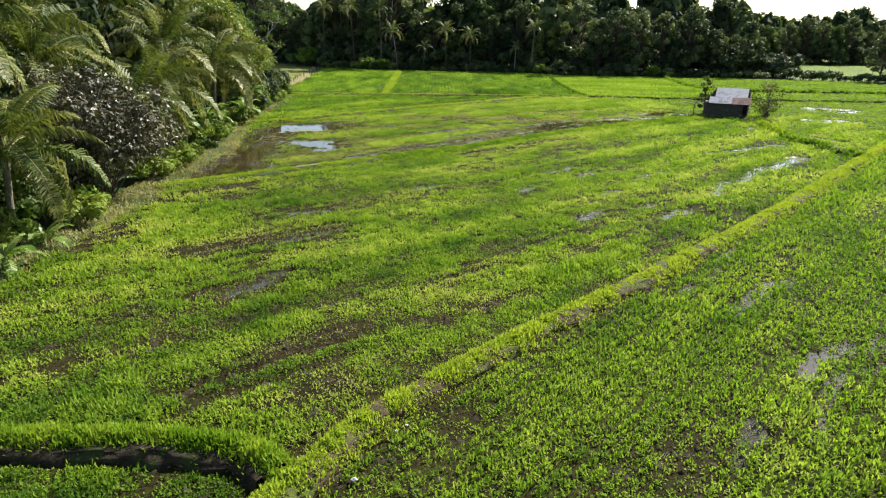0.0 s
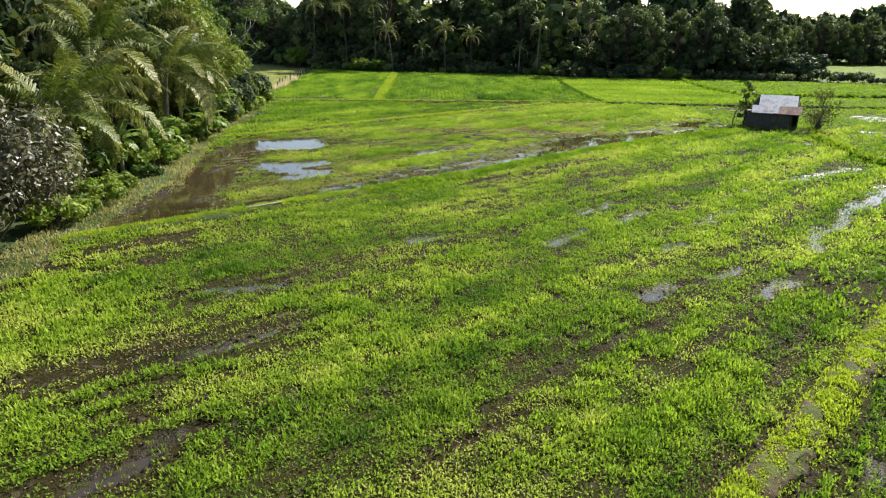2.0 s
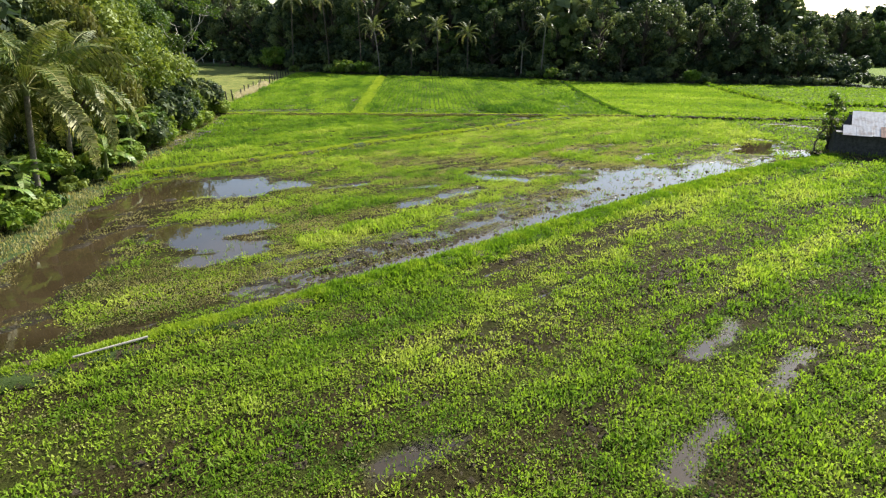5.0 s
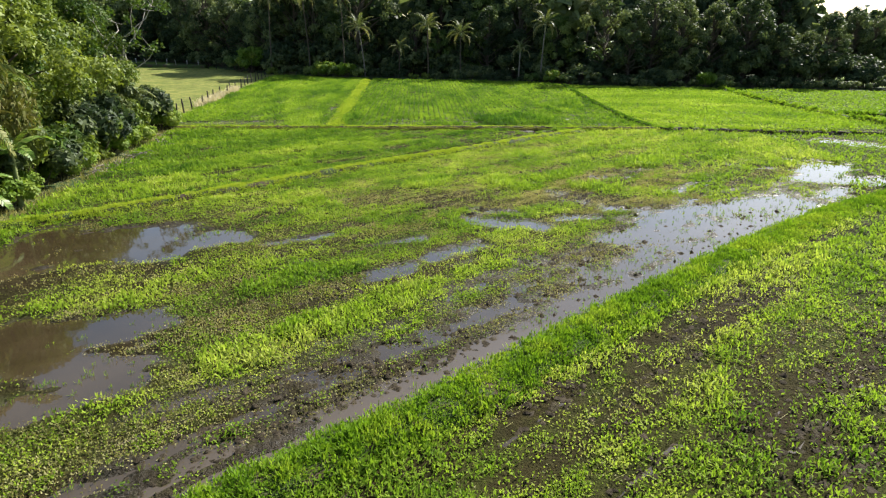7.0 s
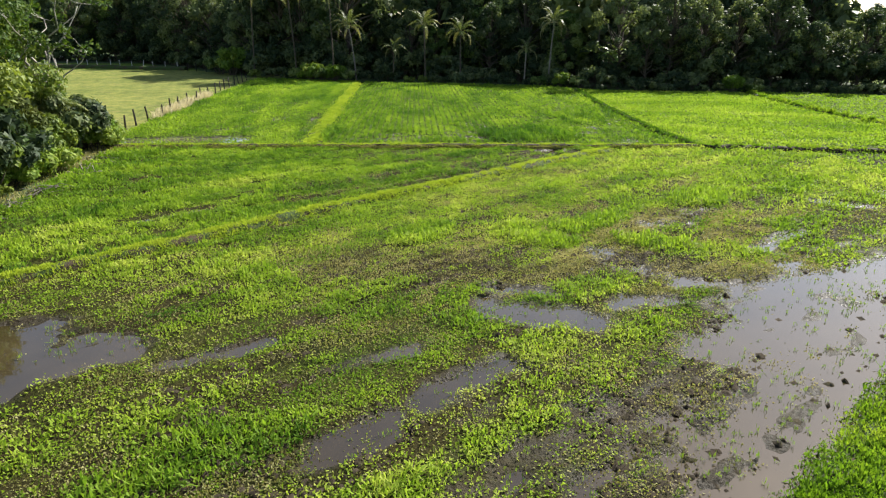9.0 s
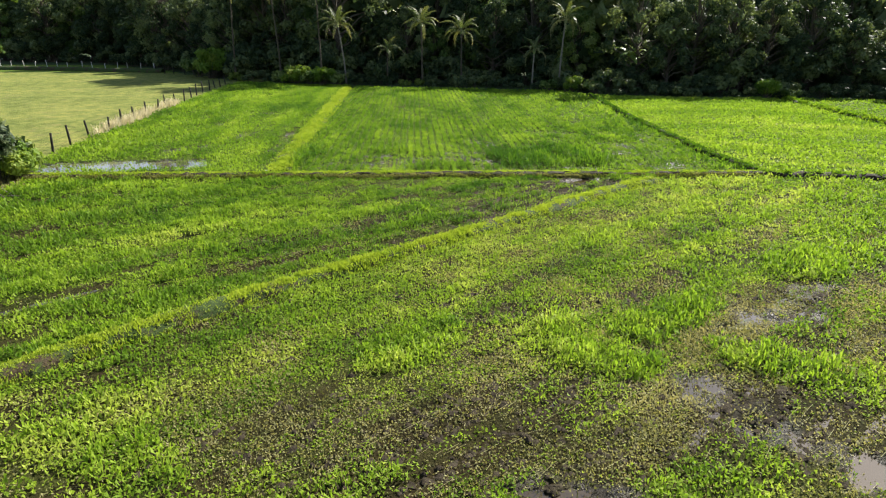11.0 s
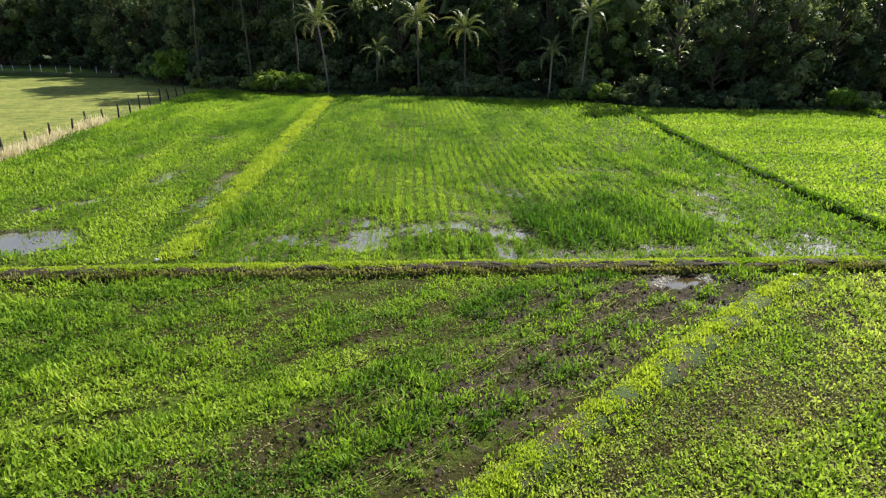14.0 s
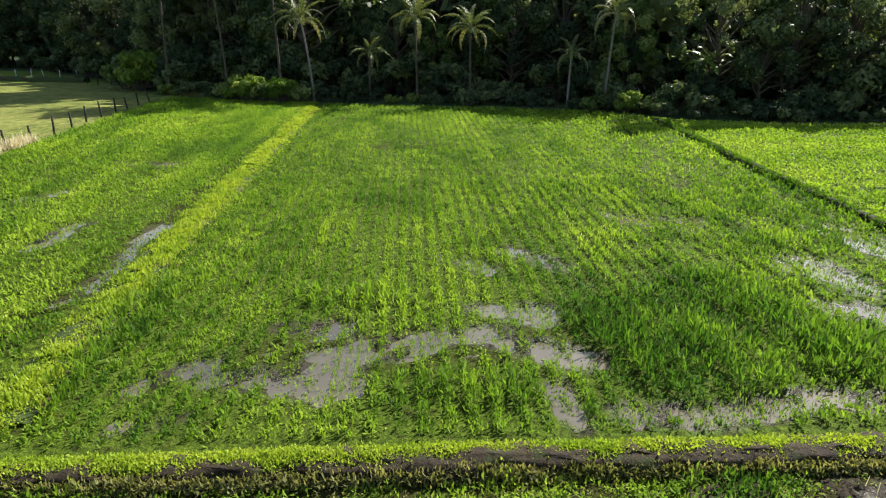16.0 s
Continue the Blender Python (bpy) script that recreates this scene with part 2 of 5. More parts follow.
def thing(name, at, label, category, group="", kind=""):
    ob = new(name)
    ob.empty_display_size = 0.2
    ob.matrix_basis = at
    return tagged(ob, label, category, group, kind)


def tube(points, radii, sides=7):
    """A tapered tube along points, as vertices and quads, with a closed tip."""
    pts = [Vector(p) for p in points]
    verts, faces = [], []
    ref = Vector((0.31, 0.95, 0.05))
    for k, p in enumerate(pts):
        way = (pts[min(k + 1, len(pts) - 1)] - pts[max(k - 1, 0)]).normalized()
        a = way.cross(ref).normalized()
        b = way.cross(a)
        for s in range(sides):
            w = math.tau * s / sides
            verts.append(p + float(radii[k]) * (math.cos(w) * a + math.sin(w) * b))
        if k:
            o = (k - 1) * sides
            for s in range(sides):
                q = (s + 1) % sides
                faces.append((o + s, o + q, o + sides + q, o + sides + s))
    return verts, faces


def joined(pieces):
    verts, faces, o = [], [], 0
    for v, f in pieces:
        verts += [tuple(p) for p in v]
        faces += [tuple(i + o for i in q) for q in f]
        o = len(verts)
    return verts, faces


# ---- the plan of the fields ----
BUND_A = [(-15, 10.75), (-8.65, 10.65), (-5.9, 10.65), (-3.7, 10.4), (-2.95, 9.8)]
BUND_B = [(-3.4, 8.0), (-2.5, 9.6), (-1.4, 11.5), (0.5, 13.55), (3.3, 16.3), (6.8, 19.5), (11.1, 23.6), (16.6, 29.0), (22.5, 35.2), (29.2, 42.4), (36, 49.5)]
BUND_C = [(-14.2, 32.8), (-8.2, 37.3), (-3.2, 41.0), (1.6, 44.6), (6.4, 48.9), (12, 53.6), (18.6, 58.7), (26.6, 63.6)]
BUND_D = [(-16.6, 56.4), (-11.8, 60.2), (-8.3, 63.5), (-5.2, 66.5), (-3.0, 68.5), (-0.5, 70.6), (2.2, 72.9), (4.7, 75.1), (7.6, 77.7), (11.2, 80.8), (13.1, 82.2)]
BUND_E = [(-19.4, 83.0), (-6, 83.35), (2, 83.5), (10, 83.45), (19.4, 83.5), (26, 82.5), (37, 81.3), (70, 79.0)]
BUND_F = [(-6.3, 84.9), (-6.6, 95), (-6.95, 108), (-7.3, 120), (-7.5, 134)]
BUND_G = [(19.6, 84.2), (19.3, 90), (19.5, 97), (20.0, 107), (20.9, 118), (21.6, 126)]
BUND_H = [(41.4, 82.2), (40.4, 95), (40.3, 104), (42, 118), (44.5, 127)]
BUND_HUT = [(30.9, 61.0), (29.2, 54.5), (28.4, 49.5), (28.9, 45.2), (29.2, 42.4)]
BUND_BACK = [(41, 93.2), (52, 93.0), (66, 92.2), (95, 91.0)]
ALL_BUNDS = [BUND_A, BUND_B, BUND_C, BUND_D, BUND_E, BUND_F, BUND_G, BUND_H, BUND_HUT, BUND_BACK]

# standing water, plot by plot. Each stroke runs from one point to another: x, y, x, y, half width, depth
WATER_NEAR = [
    (14.8, 32.4, 19.5, 37.7, 0.4, 0.8), (19.5, 37.7, 25, 42.6, 0.65, 0.9), (18.6, 43.6, 26, 47.4, 0.6, 0.9), (14.4, 40, 16.8, 41.8, 0.35, 0.88),
    (7.9, 35.7, 10.1, 37.5, 0.4, 0.92), (4.7, 32.8, 6.3, 34.2, 0.42, 0.98), (6.9, 37.5, 8.9, 39.4, 0.4, 0.75), (-0.8, 33, 0.5, 33.9, 0.4, 0.82),
    (6.7, 27.6, 8.0, 28.5, 0.42, 0.9), (9.6, 29.3, 11.1, 30.3, 0.4, 0.75), (10.6, 27.7, 12, 28.9, 0.4, 0.85), (-7.8, 27.6, -5.1, 28.7, 0.36, 0.82),
    (-6.2, 23.8, -4.5, 25.1, 0.3, 0.66), (-6.5, 18.8, -5.3, 20.4, 0.36, 0.88), (11.6, 35.7, 13.9, 37.3, 0.35, 0.7), (8.5, 31.9, 9.7, 32.6, 0.35, 0.7),
]
WATER_ROWS = [
    (11.8, 15.3, 13.6, 16.6, 0.26, 0.62), (10.9, 14.0, 12.0, 14.4, 0.22, 0.58), (9.4, 13.7, 11.2, 15.7, 0.2, 0.72), (8.2, 11.0, 10.2, 13.6, 0.16, 0.72),
    (9.2, 17.4, 12.2, 20, 0.25, 0.66), (8.2, 18.7, 12.2, 24, 0.14, 0.74), (28.4, 44.1, 31.1, 44.9, 0.45, 0.95), (36.6, 62.3, 39.9, 61.3, 1.2, 0.8),
    (30.4, 51.6, 32.2, 49, 0.5, 0.8), (43, 72, 45, 71, 2.0, 0.75), (6.0, 10.0, 7.0, 11.4, 0.2, 0.66),
]
WATER_BROWN = [
    (-13.3, 53.5, -13.6, 56.3, 1.2, 1.0), (-13.3, 55.2, -9.6, 56.0, 1.3, 1.1), (-11.6, 53.6, -9.0, 54.4, 1.1, 1.1), (-9.2, 54.6, -7.0, 55.8, 0.9, 1.1),
    (-9.7, 47.4, -7.5, 48.4, 1.1, 1.05), (-8.9, 46.1, -6.7, 45.8, 0.6, 1.0), (-8.2, 44.4, -6.6, 45.0, 0.7, 1.0), (-13.8, 35.0, -10.9, 36.4, 0.8, 1.05),
    (-12.9, 37.3, -10.5, 38.6, 0.9, 1.0), (-12.6, 39, -12.2, 44.4, 1.15, 1.0), (-13.9, 44.3, -13.8, 49.4, 0.8, 1.0), (-12.2, 45.4, -11.6, 48, 0.45, 0.9),
    (-14.3, 50, -13.1, 53.6, 0.8, 1.0),
]
WATER_STREAKS = [
    (2.8, 58.2, 5.2, 57.2, 0.65, 0.95), (3.1, 59.4, 4.6, 59.0, 0.45, 0.7), (-1.2, 54.6, 0.4, 55.8, 0.4, 0.62), (-5.3, 55, -3.5, 55.8, 0.4, 0.62),
    (6.9, 62, 9.3, 59.7, 0.5, 0.52), (6.4, 58.2, 8.3, 58.7, 0.4, 0.7), (13.2, 63, 15.6, 64.9, 0.4, 0.68), (19.3, 69.6, 20.9, 68.9, 0.5, 0.9),
    (23.8, 70.9, 26, 69.8, 0.9, 1.0), (26.9, 57.1, 27.7, 56.7, 0.6, 1.1), (22.2, 66.0, 25.8, 65.3, 1.0, 1.3), (24.0, 68.4, 25.6, 69.6, 1.2, 1.3), (22.6, 67.4, 24.4, 68.6, 0.9, 1.2), (20.4, 61.6, 22.6, 63.6, 0.5, 0.95),
    (31, 78.6, 33, 76.6, 1.2, 0.9), (9.8, 66.3, 11.7, 66.3, 0.5, 0.48), (-0.8, 51.9, 2.7, 55.1, 0.45, 0.64),
]
WATER_SHEET = [
    (10.2, 57.5, 14, 60.0, 1.4, 1.0), (13, 59.5, 17.8, 61, 1.3, 1.05), (8.2, 55.6, 11, 57, 1.1, 1.0), (9.0, 60.0, 12, 58.5, 0.6, 0.8),
    (7.1, 62.7, 7.9, 61.8, 0.5, 0.36), (9, 65.3, 13.1, 68.2, 0.6, 0.34), (10.5, 63.8, 12.9, 64.9, 0.5, 0.34),
]
WATER_SILTY = [
    (-18.4, 85.8, -11.9, 86.7, 1.2, 1.3), (-4.4, 86.4, -3.1, 87.2, 0.4, 0.85), (-2.6, 86.6, 0, 86.4, 0.55, 1.0), (-1.9, 88.8, -0.3, 88.6, 0.45, 0.9),
    (-0.7, 87.2, 2.2, 88, 0.55, 1.0), (3.3, 89.6, 4.8, 89.4, 0.55, 0.85), (3.3, 88.2, 5.5, 87.1, 0.55, 0.92), (4.5, 85.9, 4.7, 84.6, 0.3, 0.92),
    (-4, 84.8, -3, 85.0, 0.3, 0.8), (6.1, 84.9, 11.1, 85.2, 0.42, 0.85), (13.8, 84.9, 17, 85.0, 0.55, 0.97), (15.9, 86.5, 16.4, 86.1, 0.5, 0.8),
]
WATER_BEYOND = [
    (13.4, 86.9, 14.6, 85.4, 0.5, 0.8), (9.8, 98.1, 12.1, 97.3, 0.6, 0.75), (5.2, 94.8, 6.1, 93.2, 0.45, 0.72), (17.5, 96.1, 17.9, 93.5, 0.7, 0.95),
    (14.1, 92.9, 14.6, 91.3, 0.8, 0.85), (13, 89.5, 14.1, 89.1, 0.5, 0.8), (2.8, 93.8, 4, 92.7, 0.45, 0.72), (-8.0, 90.6, -7.6, 97.8, 0.3, 0.78),
    (-15.9, 101.2, -14.2, 102.6, 0.4, 0.74), (-11.3, 95.3, -10.8, 97.9, 0.4, 0.74), (-14.1, 109.3, -11.7, 108.6, 0.5, 0.72), (-14, 91, -12, 93, 0.4, 0.7),
    (8.8, 82.2, 10.4, 82.3, 0.4, 0.8), (9.1, 81.1, 10.6, 80.3, 0.3, 0.88),
]
WATERS = [(*ends, 0.75 * half, deep) for *ends, half, deep in WATER_NEAR] + WATER_ROWS + [(*ends, 1.18 * deep) for *ends, deep in WATER_BROWN] + WATER_STREAKS + WATER_SHEET + WATER_SILTY[:1] + [(*ends, 0.86 * deep) for *ends, deep in WATER_SILTY[1:]] + WATER_BEYOND
WORKED = 0.68  # the way in which the near plots were ploughed
DIAG = math.atan2(31, 40)

# mud with few plants, as strokes: x, y, x, y, half width, how bare
BARE_NEAR = [
    (-13.6, 22.4, -13.0, 26, 0.9, 0.8), (-14, 28.7, -12.4, 31.4, 0.9, 0.85), (-13.4, 30.2, -10.4, 33.4, 0.8, 0.8), (-11.4, 28.2, -10, 32.5, 0.8, 0.6),
    (-8.2, 27.3, -5.0, 28.9, 0.8, 0.8), (-9.5, 22.2, -4.0, 25.5, 1.0, 0.95), (-7.5, 21.4, -4.2, 21.4, 0.6, 0.6), (-8.2, 21.2, -6.6, 22.4, 0.6, 0.7), (-7, 18.6, -5, 20.6, 0.6, 0.7),
    (-5.2, 12.8, -2.3, 15.8, 1.0, 0.7), (1.2, 21.1, 6.6, 25.7, 0.36, 0.85), (4.6, 21.3, 7.7, 24.7, 0.3, 0.6), (6.5, 23.4, 11.0, 28.4, 0.34, 0.6), (0.4, 19.9, 1.8, 20.6, 0.8, 0.6),
    (4.0, 10.2, 5.5, 11, 0.4, 0.5), (6.4, 27.3, 8.2, 28.6, 0.7, 0.8), (0.5, 17.6, 3, 18.6, 0.6, 0.45), (-3.4, 17.6, -1.4, 19.2, 0.5, 0.45),
]
BARE_MID = [
    (5.5, 45.6, 11.0, 50.0, 0.5, 0.7), (1.9, 43.1, 3.7, 44.4, 0.4, 0.8), (4.4, 43.4, 5.7, 44.7, 0.4, 0.75), (6.9, 42.5, 8.7, 43.5, 0.5, 0.8),
    (9.8, 44.8, 10.6, 45.2, 0.5, 0.7), (2.5, 40.2, 5.6, 42.6, 0.3, 0.6), (0.2, 37.6, 3.4, 40.4, 0.3, 0.45), (6.5, 38.6, 10, 41.4, 0.35, 0.6),
    (8.6, 36.4, 11.4, 38.6, 0.5, 0.6), (-10.6, 55.1, -9.4, 55.3, 2.4, 1.0), (-12.8, 37, -12.6, 52, 1.7, 0.97), (-8.8, 46.4, -7.4, 47.4, 1.2, 0.9),
    (0.5, 61.1, 4.1, 62.5, 1.1, 0.78), (-0.4, 60, 6.6, 61.2, 1.0, 0.75), (2.4, 64, 4, 65.1, 0.5, 0.5), (7, 62.4, 11, 60, 1.4, 0.85), (9.2, 65.6, 13, 68, 0.8, 0.7), (10.6, 64.2, 12.9, 65, 0.6, 0.7),
]
BARE_FAR = [
    (-1.6, 74.8, 0.8, 76.6, 0.6, 0.5), (0.1, 72.8, 3.8, 77.6, 0.7, 0.6), (2.9, 76.4, 9.2, 81.7, 1.1, 0.95), (4.0, 80.2, 6.7, 82.1, 0.7, 0.9),
    (7.5, 81, 11.5, 82.2, 0.9, 0.9), (-4.9, 72.3, -3.1, 73.7, 0.6, 0.75), (-3.9, 71.2, -1.3, 72.0, 0.5, 0.6), (-0.4, 78.8, 0.7, 79.5, 0.3, 0.7),
    (-10.6, 67, -8.6, 68.7, 0.6, 0.8), (-5.0, 70.2, -2.2, 71.7, 0.6, 0.7), (-13.6, 74.2, -10.6, 75.2, 0.5, 0.6), (-8.2, 88, -7.9, 124, 0.45, 0.75),
    (0.3, 114, 3.6, 114.8, 1.2, 0.6), (-1.8, 87.4, 4.6, 87.8, 1.0, 0.6), (12, 103, 15, 104, 1.4, 0.4), (-16, 86, -12.5, 86.5, 1.2, 0.9),
]
BARES = BARE_NEAR + BARE_MID + BARE_FAR
# thick, tall stands: x, y, x, y, half width, how thick
STANDS = [
    (4.1, 65.1, 5.8, 63.6, 0.8, 1.0), (6.4, 65.4, 8.7, 66.7, 0.7, 1.0), (8.7, 64.2, 10, 63.4, 0.7, 1.0), (0.3, 64.1, 1.4, 65.2, 0.7, 0.9),
    (13.2, 69.6, 16.1, 71.2, 1.0, 0.8), (-5.7, 61, -3.9, 60.4, 0.7, 0.7), (6.3, 89.4, 7.1, 86.2, 0.9, 0.9), (10.1, 91.2, 11.3, 87.0, 1.1, 1.0),
    (8, 90, 9, 86.6, 0.9, 0.8), (-6.0, 86, -5.2, 92, 0.7, 0.9), (1.7, 86, 3.5, 85.7, 0.5, 0.9), (-1.4, 90.9, 1.0, 90.5, 0.6, 0.8),
    (-4.2, 46.2, 0.2, 50.2, 0.8, 0.8), (-4.6, 50.6, -2.0, 52.6, 0.7, 0.8), (3.6, 20.2, 7.5, 23, 0.6, 0.6), (-1.4, 58.8, 0.2, 60.0, 0.5, 0.6),
]
# deep bluish green stands
DEEP_GREEN = [
    (-4.9, 63.8, -2.8, 66.8, 1.2, 1.0), (-1.8, 65.8, 0.8, 68.2, 1.2, 1.0), (1.4, 12.8, 6.5, 17.4, 1.3, 0.7), (-0.8, 13.6, 6, 20.6, 0.7, 0.5),
    (4, 68.6, 7, 71.6, 1.0, 0.8), (0.8, 79, 4, 81.6, 0.9, 0.7), (6.3, 89.4, 7.1, 86.2, 1.2, 0.7), (10.1, 91.2, 11.3, 87.0, 1.4, 0.8), (-1, 74, 1.5, 78.6, 0.5, 0.5),
]


def grain(x, y, size, seed, turn, stretch=3.0, octaves=4):
    """Patchy noise drawn out along the direction in which a plot was worked."""
    c, s_ = np.cos(turn), np.sin(turn)
    return vnoise((c * x + s_ * y) / stretch, -s_ * x + c * y, size, seed, octaves)


def furrow_wave(x, y):
    """1 on the crests and -1 in the troughs of wandering plough lines."""
    return np.sin((y * 0.77 - x * 0.64 + 0.5 * (vnoise(x, y, 1.6, 33, 3) - 0.5)) * math.tau / 0.8 + 1.6 * (vnoise(x, y, 0.5, 35, 2) - 0.5))


def unworked(x, y, turn):
    """0 in the long lines that harrow and feet have left bare, 1 between them."""
    return smooth(0.42, 0.53, grain(x, y, 0.62, 162, turn, 9.0, 2))


def brushed(x, y, strokes, edge, fade):
    """How strongly strokes cover each place: falls from edge to 0 over the fade, counted in half widths."""
    best = np.zeros(np.shape(x))
    for ax, ay, bx, by, half, how in strokes:
        reach = half * edge + 1e-6
        near = (x > min(ax, bx) - reach) & (x < max(ax, bx) + reach) & (y > min(ay, by) - reach) & (y < max(ay, by) + reach)
        if not near.any():
            continue
        px, py = x[near] - ax, y[near] - ay
        dx, dy = bx - ax, by - ay
        w = np.clip((px * dx + py * dy) / (dx * dx + dy * dy), 0, 1)
        d = np.hypot(px - w * dx, py - w * dy) / half
        best[near] = np.maximum(best[near], how * np.clip((edge - d) / fade, 0, 1))
    return best


def puddle_width(x):
    """How far the long puddle reaches out from the foot of its bank."""
    return np.interp(x, [-9, -4, -1, 2, 4, 6.5, 8, 12, 16, 19, 23, 26], [0.2, 0.8, 1.25, 1.35, 1.6, 1.9, 2.7, 3.5, 2.2, 0.5, 0.3, 0.2])


def wetness(x, y):
    """1 in the middle of a pool, under 0.4 on dry mud."""
    x, y = np.asarray(x, float), np.asarray(y, float)
    jx, jy = 1.1 * (vnoise(x, y, 1.6, 5, 4) - 0.5), 1.1 * (vnoise(x, y, 1.6, 9, 4) - 0.5)
    w = brushed(x + jx, y + jy, WATERS, 1.5, 1.0)
    d, side = line_distance(x, y, BUND_C)  # the long puddle at the foot of the bank
    reach = puddle_width(x) + 1.3 * (grain(x, y, 1.2, 23, WORKED, 3.0) - 0.5)
    foot = np.where((side > 0) & (x > -9) & (x < 27), np.clip(1.3 - 0.75 * (d - 0.2) / np.maximum(reach, 0.2), 0, 1.15), 0)
    soaked = np.where((side > 0) & (x > -6) & (x < 22), 0.45 * smooth(7.0, 2.5, d), 0)
    w = np.maximum(w, soaked)
    streak = grain(x, y, 0.7, 25, np.where(y > 84.0, math.pi / 2, WORKED), 5.0)
    speck = vnoise(x, y, 0.45, 29, 3) - 0.5
    w = np.where(w > 0.02, np.clip(w + 0.95 * (streak - 0.52) + np.where(w > 0.9, 0.25, 0.75) * speck, 0, 1.2), 0)
    return np.where(foot > 0.02, np.maximum(w, np.clip(foot + 0.3 * (streak - 0.5), 0, 1.2)), w)


def bareness(x, y):
    x, y = np.asarray(x, float), np.asarray(y, float)
    jx, jy = 0.8 * (vnoise(x, y, 1.3, 15) - 0.5), 0.8 * (vnoise(x, y, 1.3, 19) - 0.5)
    b = brushed(x + jx, y + jy, BARES, 1.5, 1.0)
    d, side = line_distance(x, y, BUND_C)
    b = np.maximum(b, np.where((side > 0) & (x > -9) & (x < 22), 0.75 * smooth(puddle_width(x) + 3.0, puddle_width(x) + 0.4, d + 2.5 * (grain(x, y, 1.0, 17, WORKED, 2.5, 3) - 0.5)), 0))
    d, side = line_distance(x, y, BUND_D)
    return np.maximum(b, np.where((side > 0) & (x > -14), 0.55 * smooth(3.4, 1.4, d + 3.0 * (grain(x, y, 1.5, 18, WORKED, 3) - 0.5)) * smooth(-3, 6, x), 0))


def in_fields(x, y):
    """Where rice is sown: inside the outer edge of all plots."""
    left = np.interp(y, [0, 20, 30, 45, 58, 70, 84, 84.5, 96, 134], [-14.5, -14.2, -13.8, -14.4, -16.4, -17.0, -18.6, -20.2, -21.0, -23.0])
    back = np.interp(x, [-24, -6, 8, 18, 23, 30, 50, 66, 90], [142, 137, 134, 131.5, 126, 123.5, 123.5, 119, 112])
    return (x > left) & (y < back) & (y > 1.0)


def ground_height(x, y):
    wet, bare = wetness(x, y), bareness(x, y)
    z = 0.02 + 0.05 * (vnoise(x, y, 0.9, 3, 3) - 0.35) + 0.05 * (vnoise(x, y, 7, 4, 2) - 0.4)
    z = np.maximum(z, 0.004) - 0.10 * smooth(0.32, 0.85, wet) + (0.06 * (vnoise(x, y, 0.42, 6, 2) - 0.5) + 0.14 * (grain(x, y, 0.38, 7, np.where(y > 84, math.pi / 2, WORKED), 3.0, 2) - 0.46)) * smooth(0.1, 0.4, wet) * (1 - 0.75 * smooth(0.95, 1.12, wet))
    ploughed = (np.where((y > 70) & (y < 84), 0.025, 0) + 0.042 * furrow_wave(x, y)) * smooth(0.25, 0.6, bare) * (1 - smooth(0.45, 0.75, wet))
    inside = in_fields(x, y)
    rough_land = 0.25 * (vnoise(x, y, 6, 21, 3) - 0.5) + 0.06
    return np.where(inside, z + ploughed, rough_land)


# ---- ground and water ----
def lines(parts_):
    return np.unique(np.round(np.concatenate([np.arange(a, b, s) for a, b, s in parts_]), 4))


gx = lines([(-1500, -300, 300), (-300, -60, 20), (-60, -24, 2), (-24, -16, 0.5), (-16, 15, 0.2), (15, 22, 0.35), (22, 50, 0.7), (50, 110, 2), (110, 300, 20), (300, 1501, 300)])
gy = lines([(-600, -50, 100), (-50, 0, 5), (0, 8, 1), (8, 36, 0.27), (36, 68, 0.19), (68, 92, 0.22), (92, 100, 0.5), (100, 145, 0.9), (145, 180, 3), (180, 300, 20), (300, 2401, 300)])
GX, GY = np.meshgrid(gx, gy, indexing="ij")
GZ = ground_height(GX, GY)
nx, ny = GX.shape
index = np.arange(nx * ny).reshape(nx, ny)
quads = np.stack([index[:-1, :-1], index[1:, :-1], index[1:, 1:], index[:-1, 1:]], -1).reshape(-1, 4)
gme = mesh_from("ground", np.stack([GX, GY, GZ], -1).reshape(-1, 3), quads, MUD, smoothed=True)
for extra in (PASTURE, WOODFLOOR, FARLAND):
    gme.materials.append(extra)
cx, cy = (GX[:-1, :-1] + GX[1:, 1:]) / 2, (GY[:-1, :-1] + GY[1:, 1:]) / 2
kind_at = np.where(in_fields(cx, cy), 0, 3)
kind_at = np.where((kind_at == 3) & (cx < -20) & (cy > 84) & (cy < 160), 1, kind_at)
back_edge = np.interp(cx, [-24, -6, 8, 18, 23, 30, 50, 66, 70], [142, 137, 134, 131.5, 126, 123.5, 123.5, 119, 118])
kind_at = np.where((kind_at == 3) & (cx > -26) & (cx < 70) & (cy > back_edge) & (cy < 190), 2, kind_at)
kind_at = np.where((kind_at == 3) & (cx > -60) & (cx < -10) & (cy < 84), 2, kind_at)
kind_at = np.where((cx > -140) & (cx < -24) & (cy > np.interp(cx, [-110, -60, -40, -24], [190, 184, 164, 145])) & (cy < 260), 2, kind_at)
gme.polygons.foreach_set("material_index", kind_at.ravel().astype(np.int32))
weeds = np.where(GY > 84, 0.95, np.where(line_distance(GX, GY, BUND_D)[1] > 0, 0.85, 0.3)) * (1 - smooth(0.2, 0.6, wetness(GX, GY))) * (1 - 0.8 * bareness(GX, GY)) * np.where(GY > 84, 1, 0.3 + 0.7 * unworked(GX, GY, DIAG))
gme.attributes.new("weeds", "FLOAT", "POINT").data.foreach_set("value", weeds.ravel().astype(np.float32))
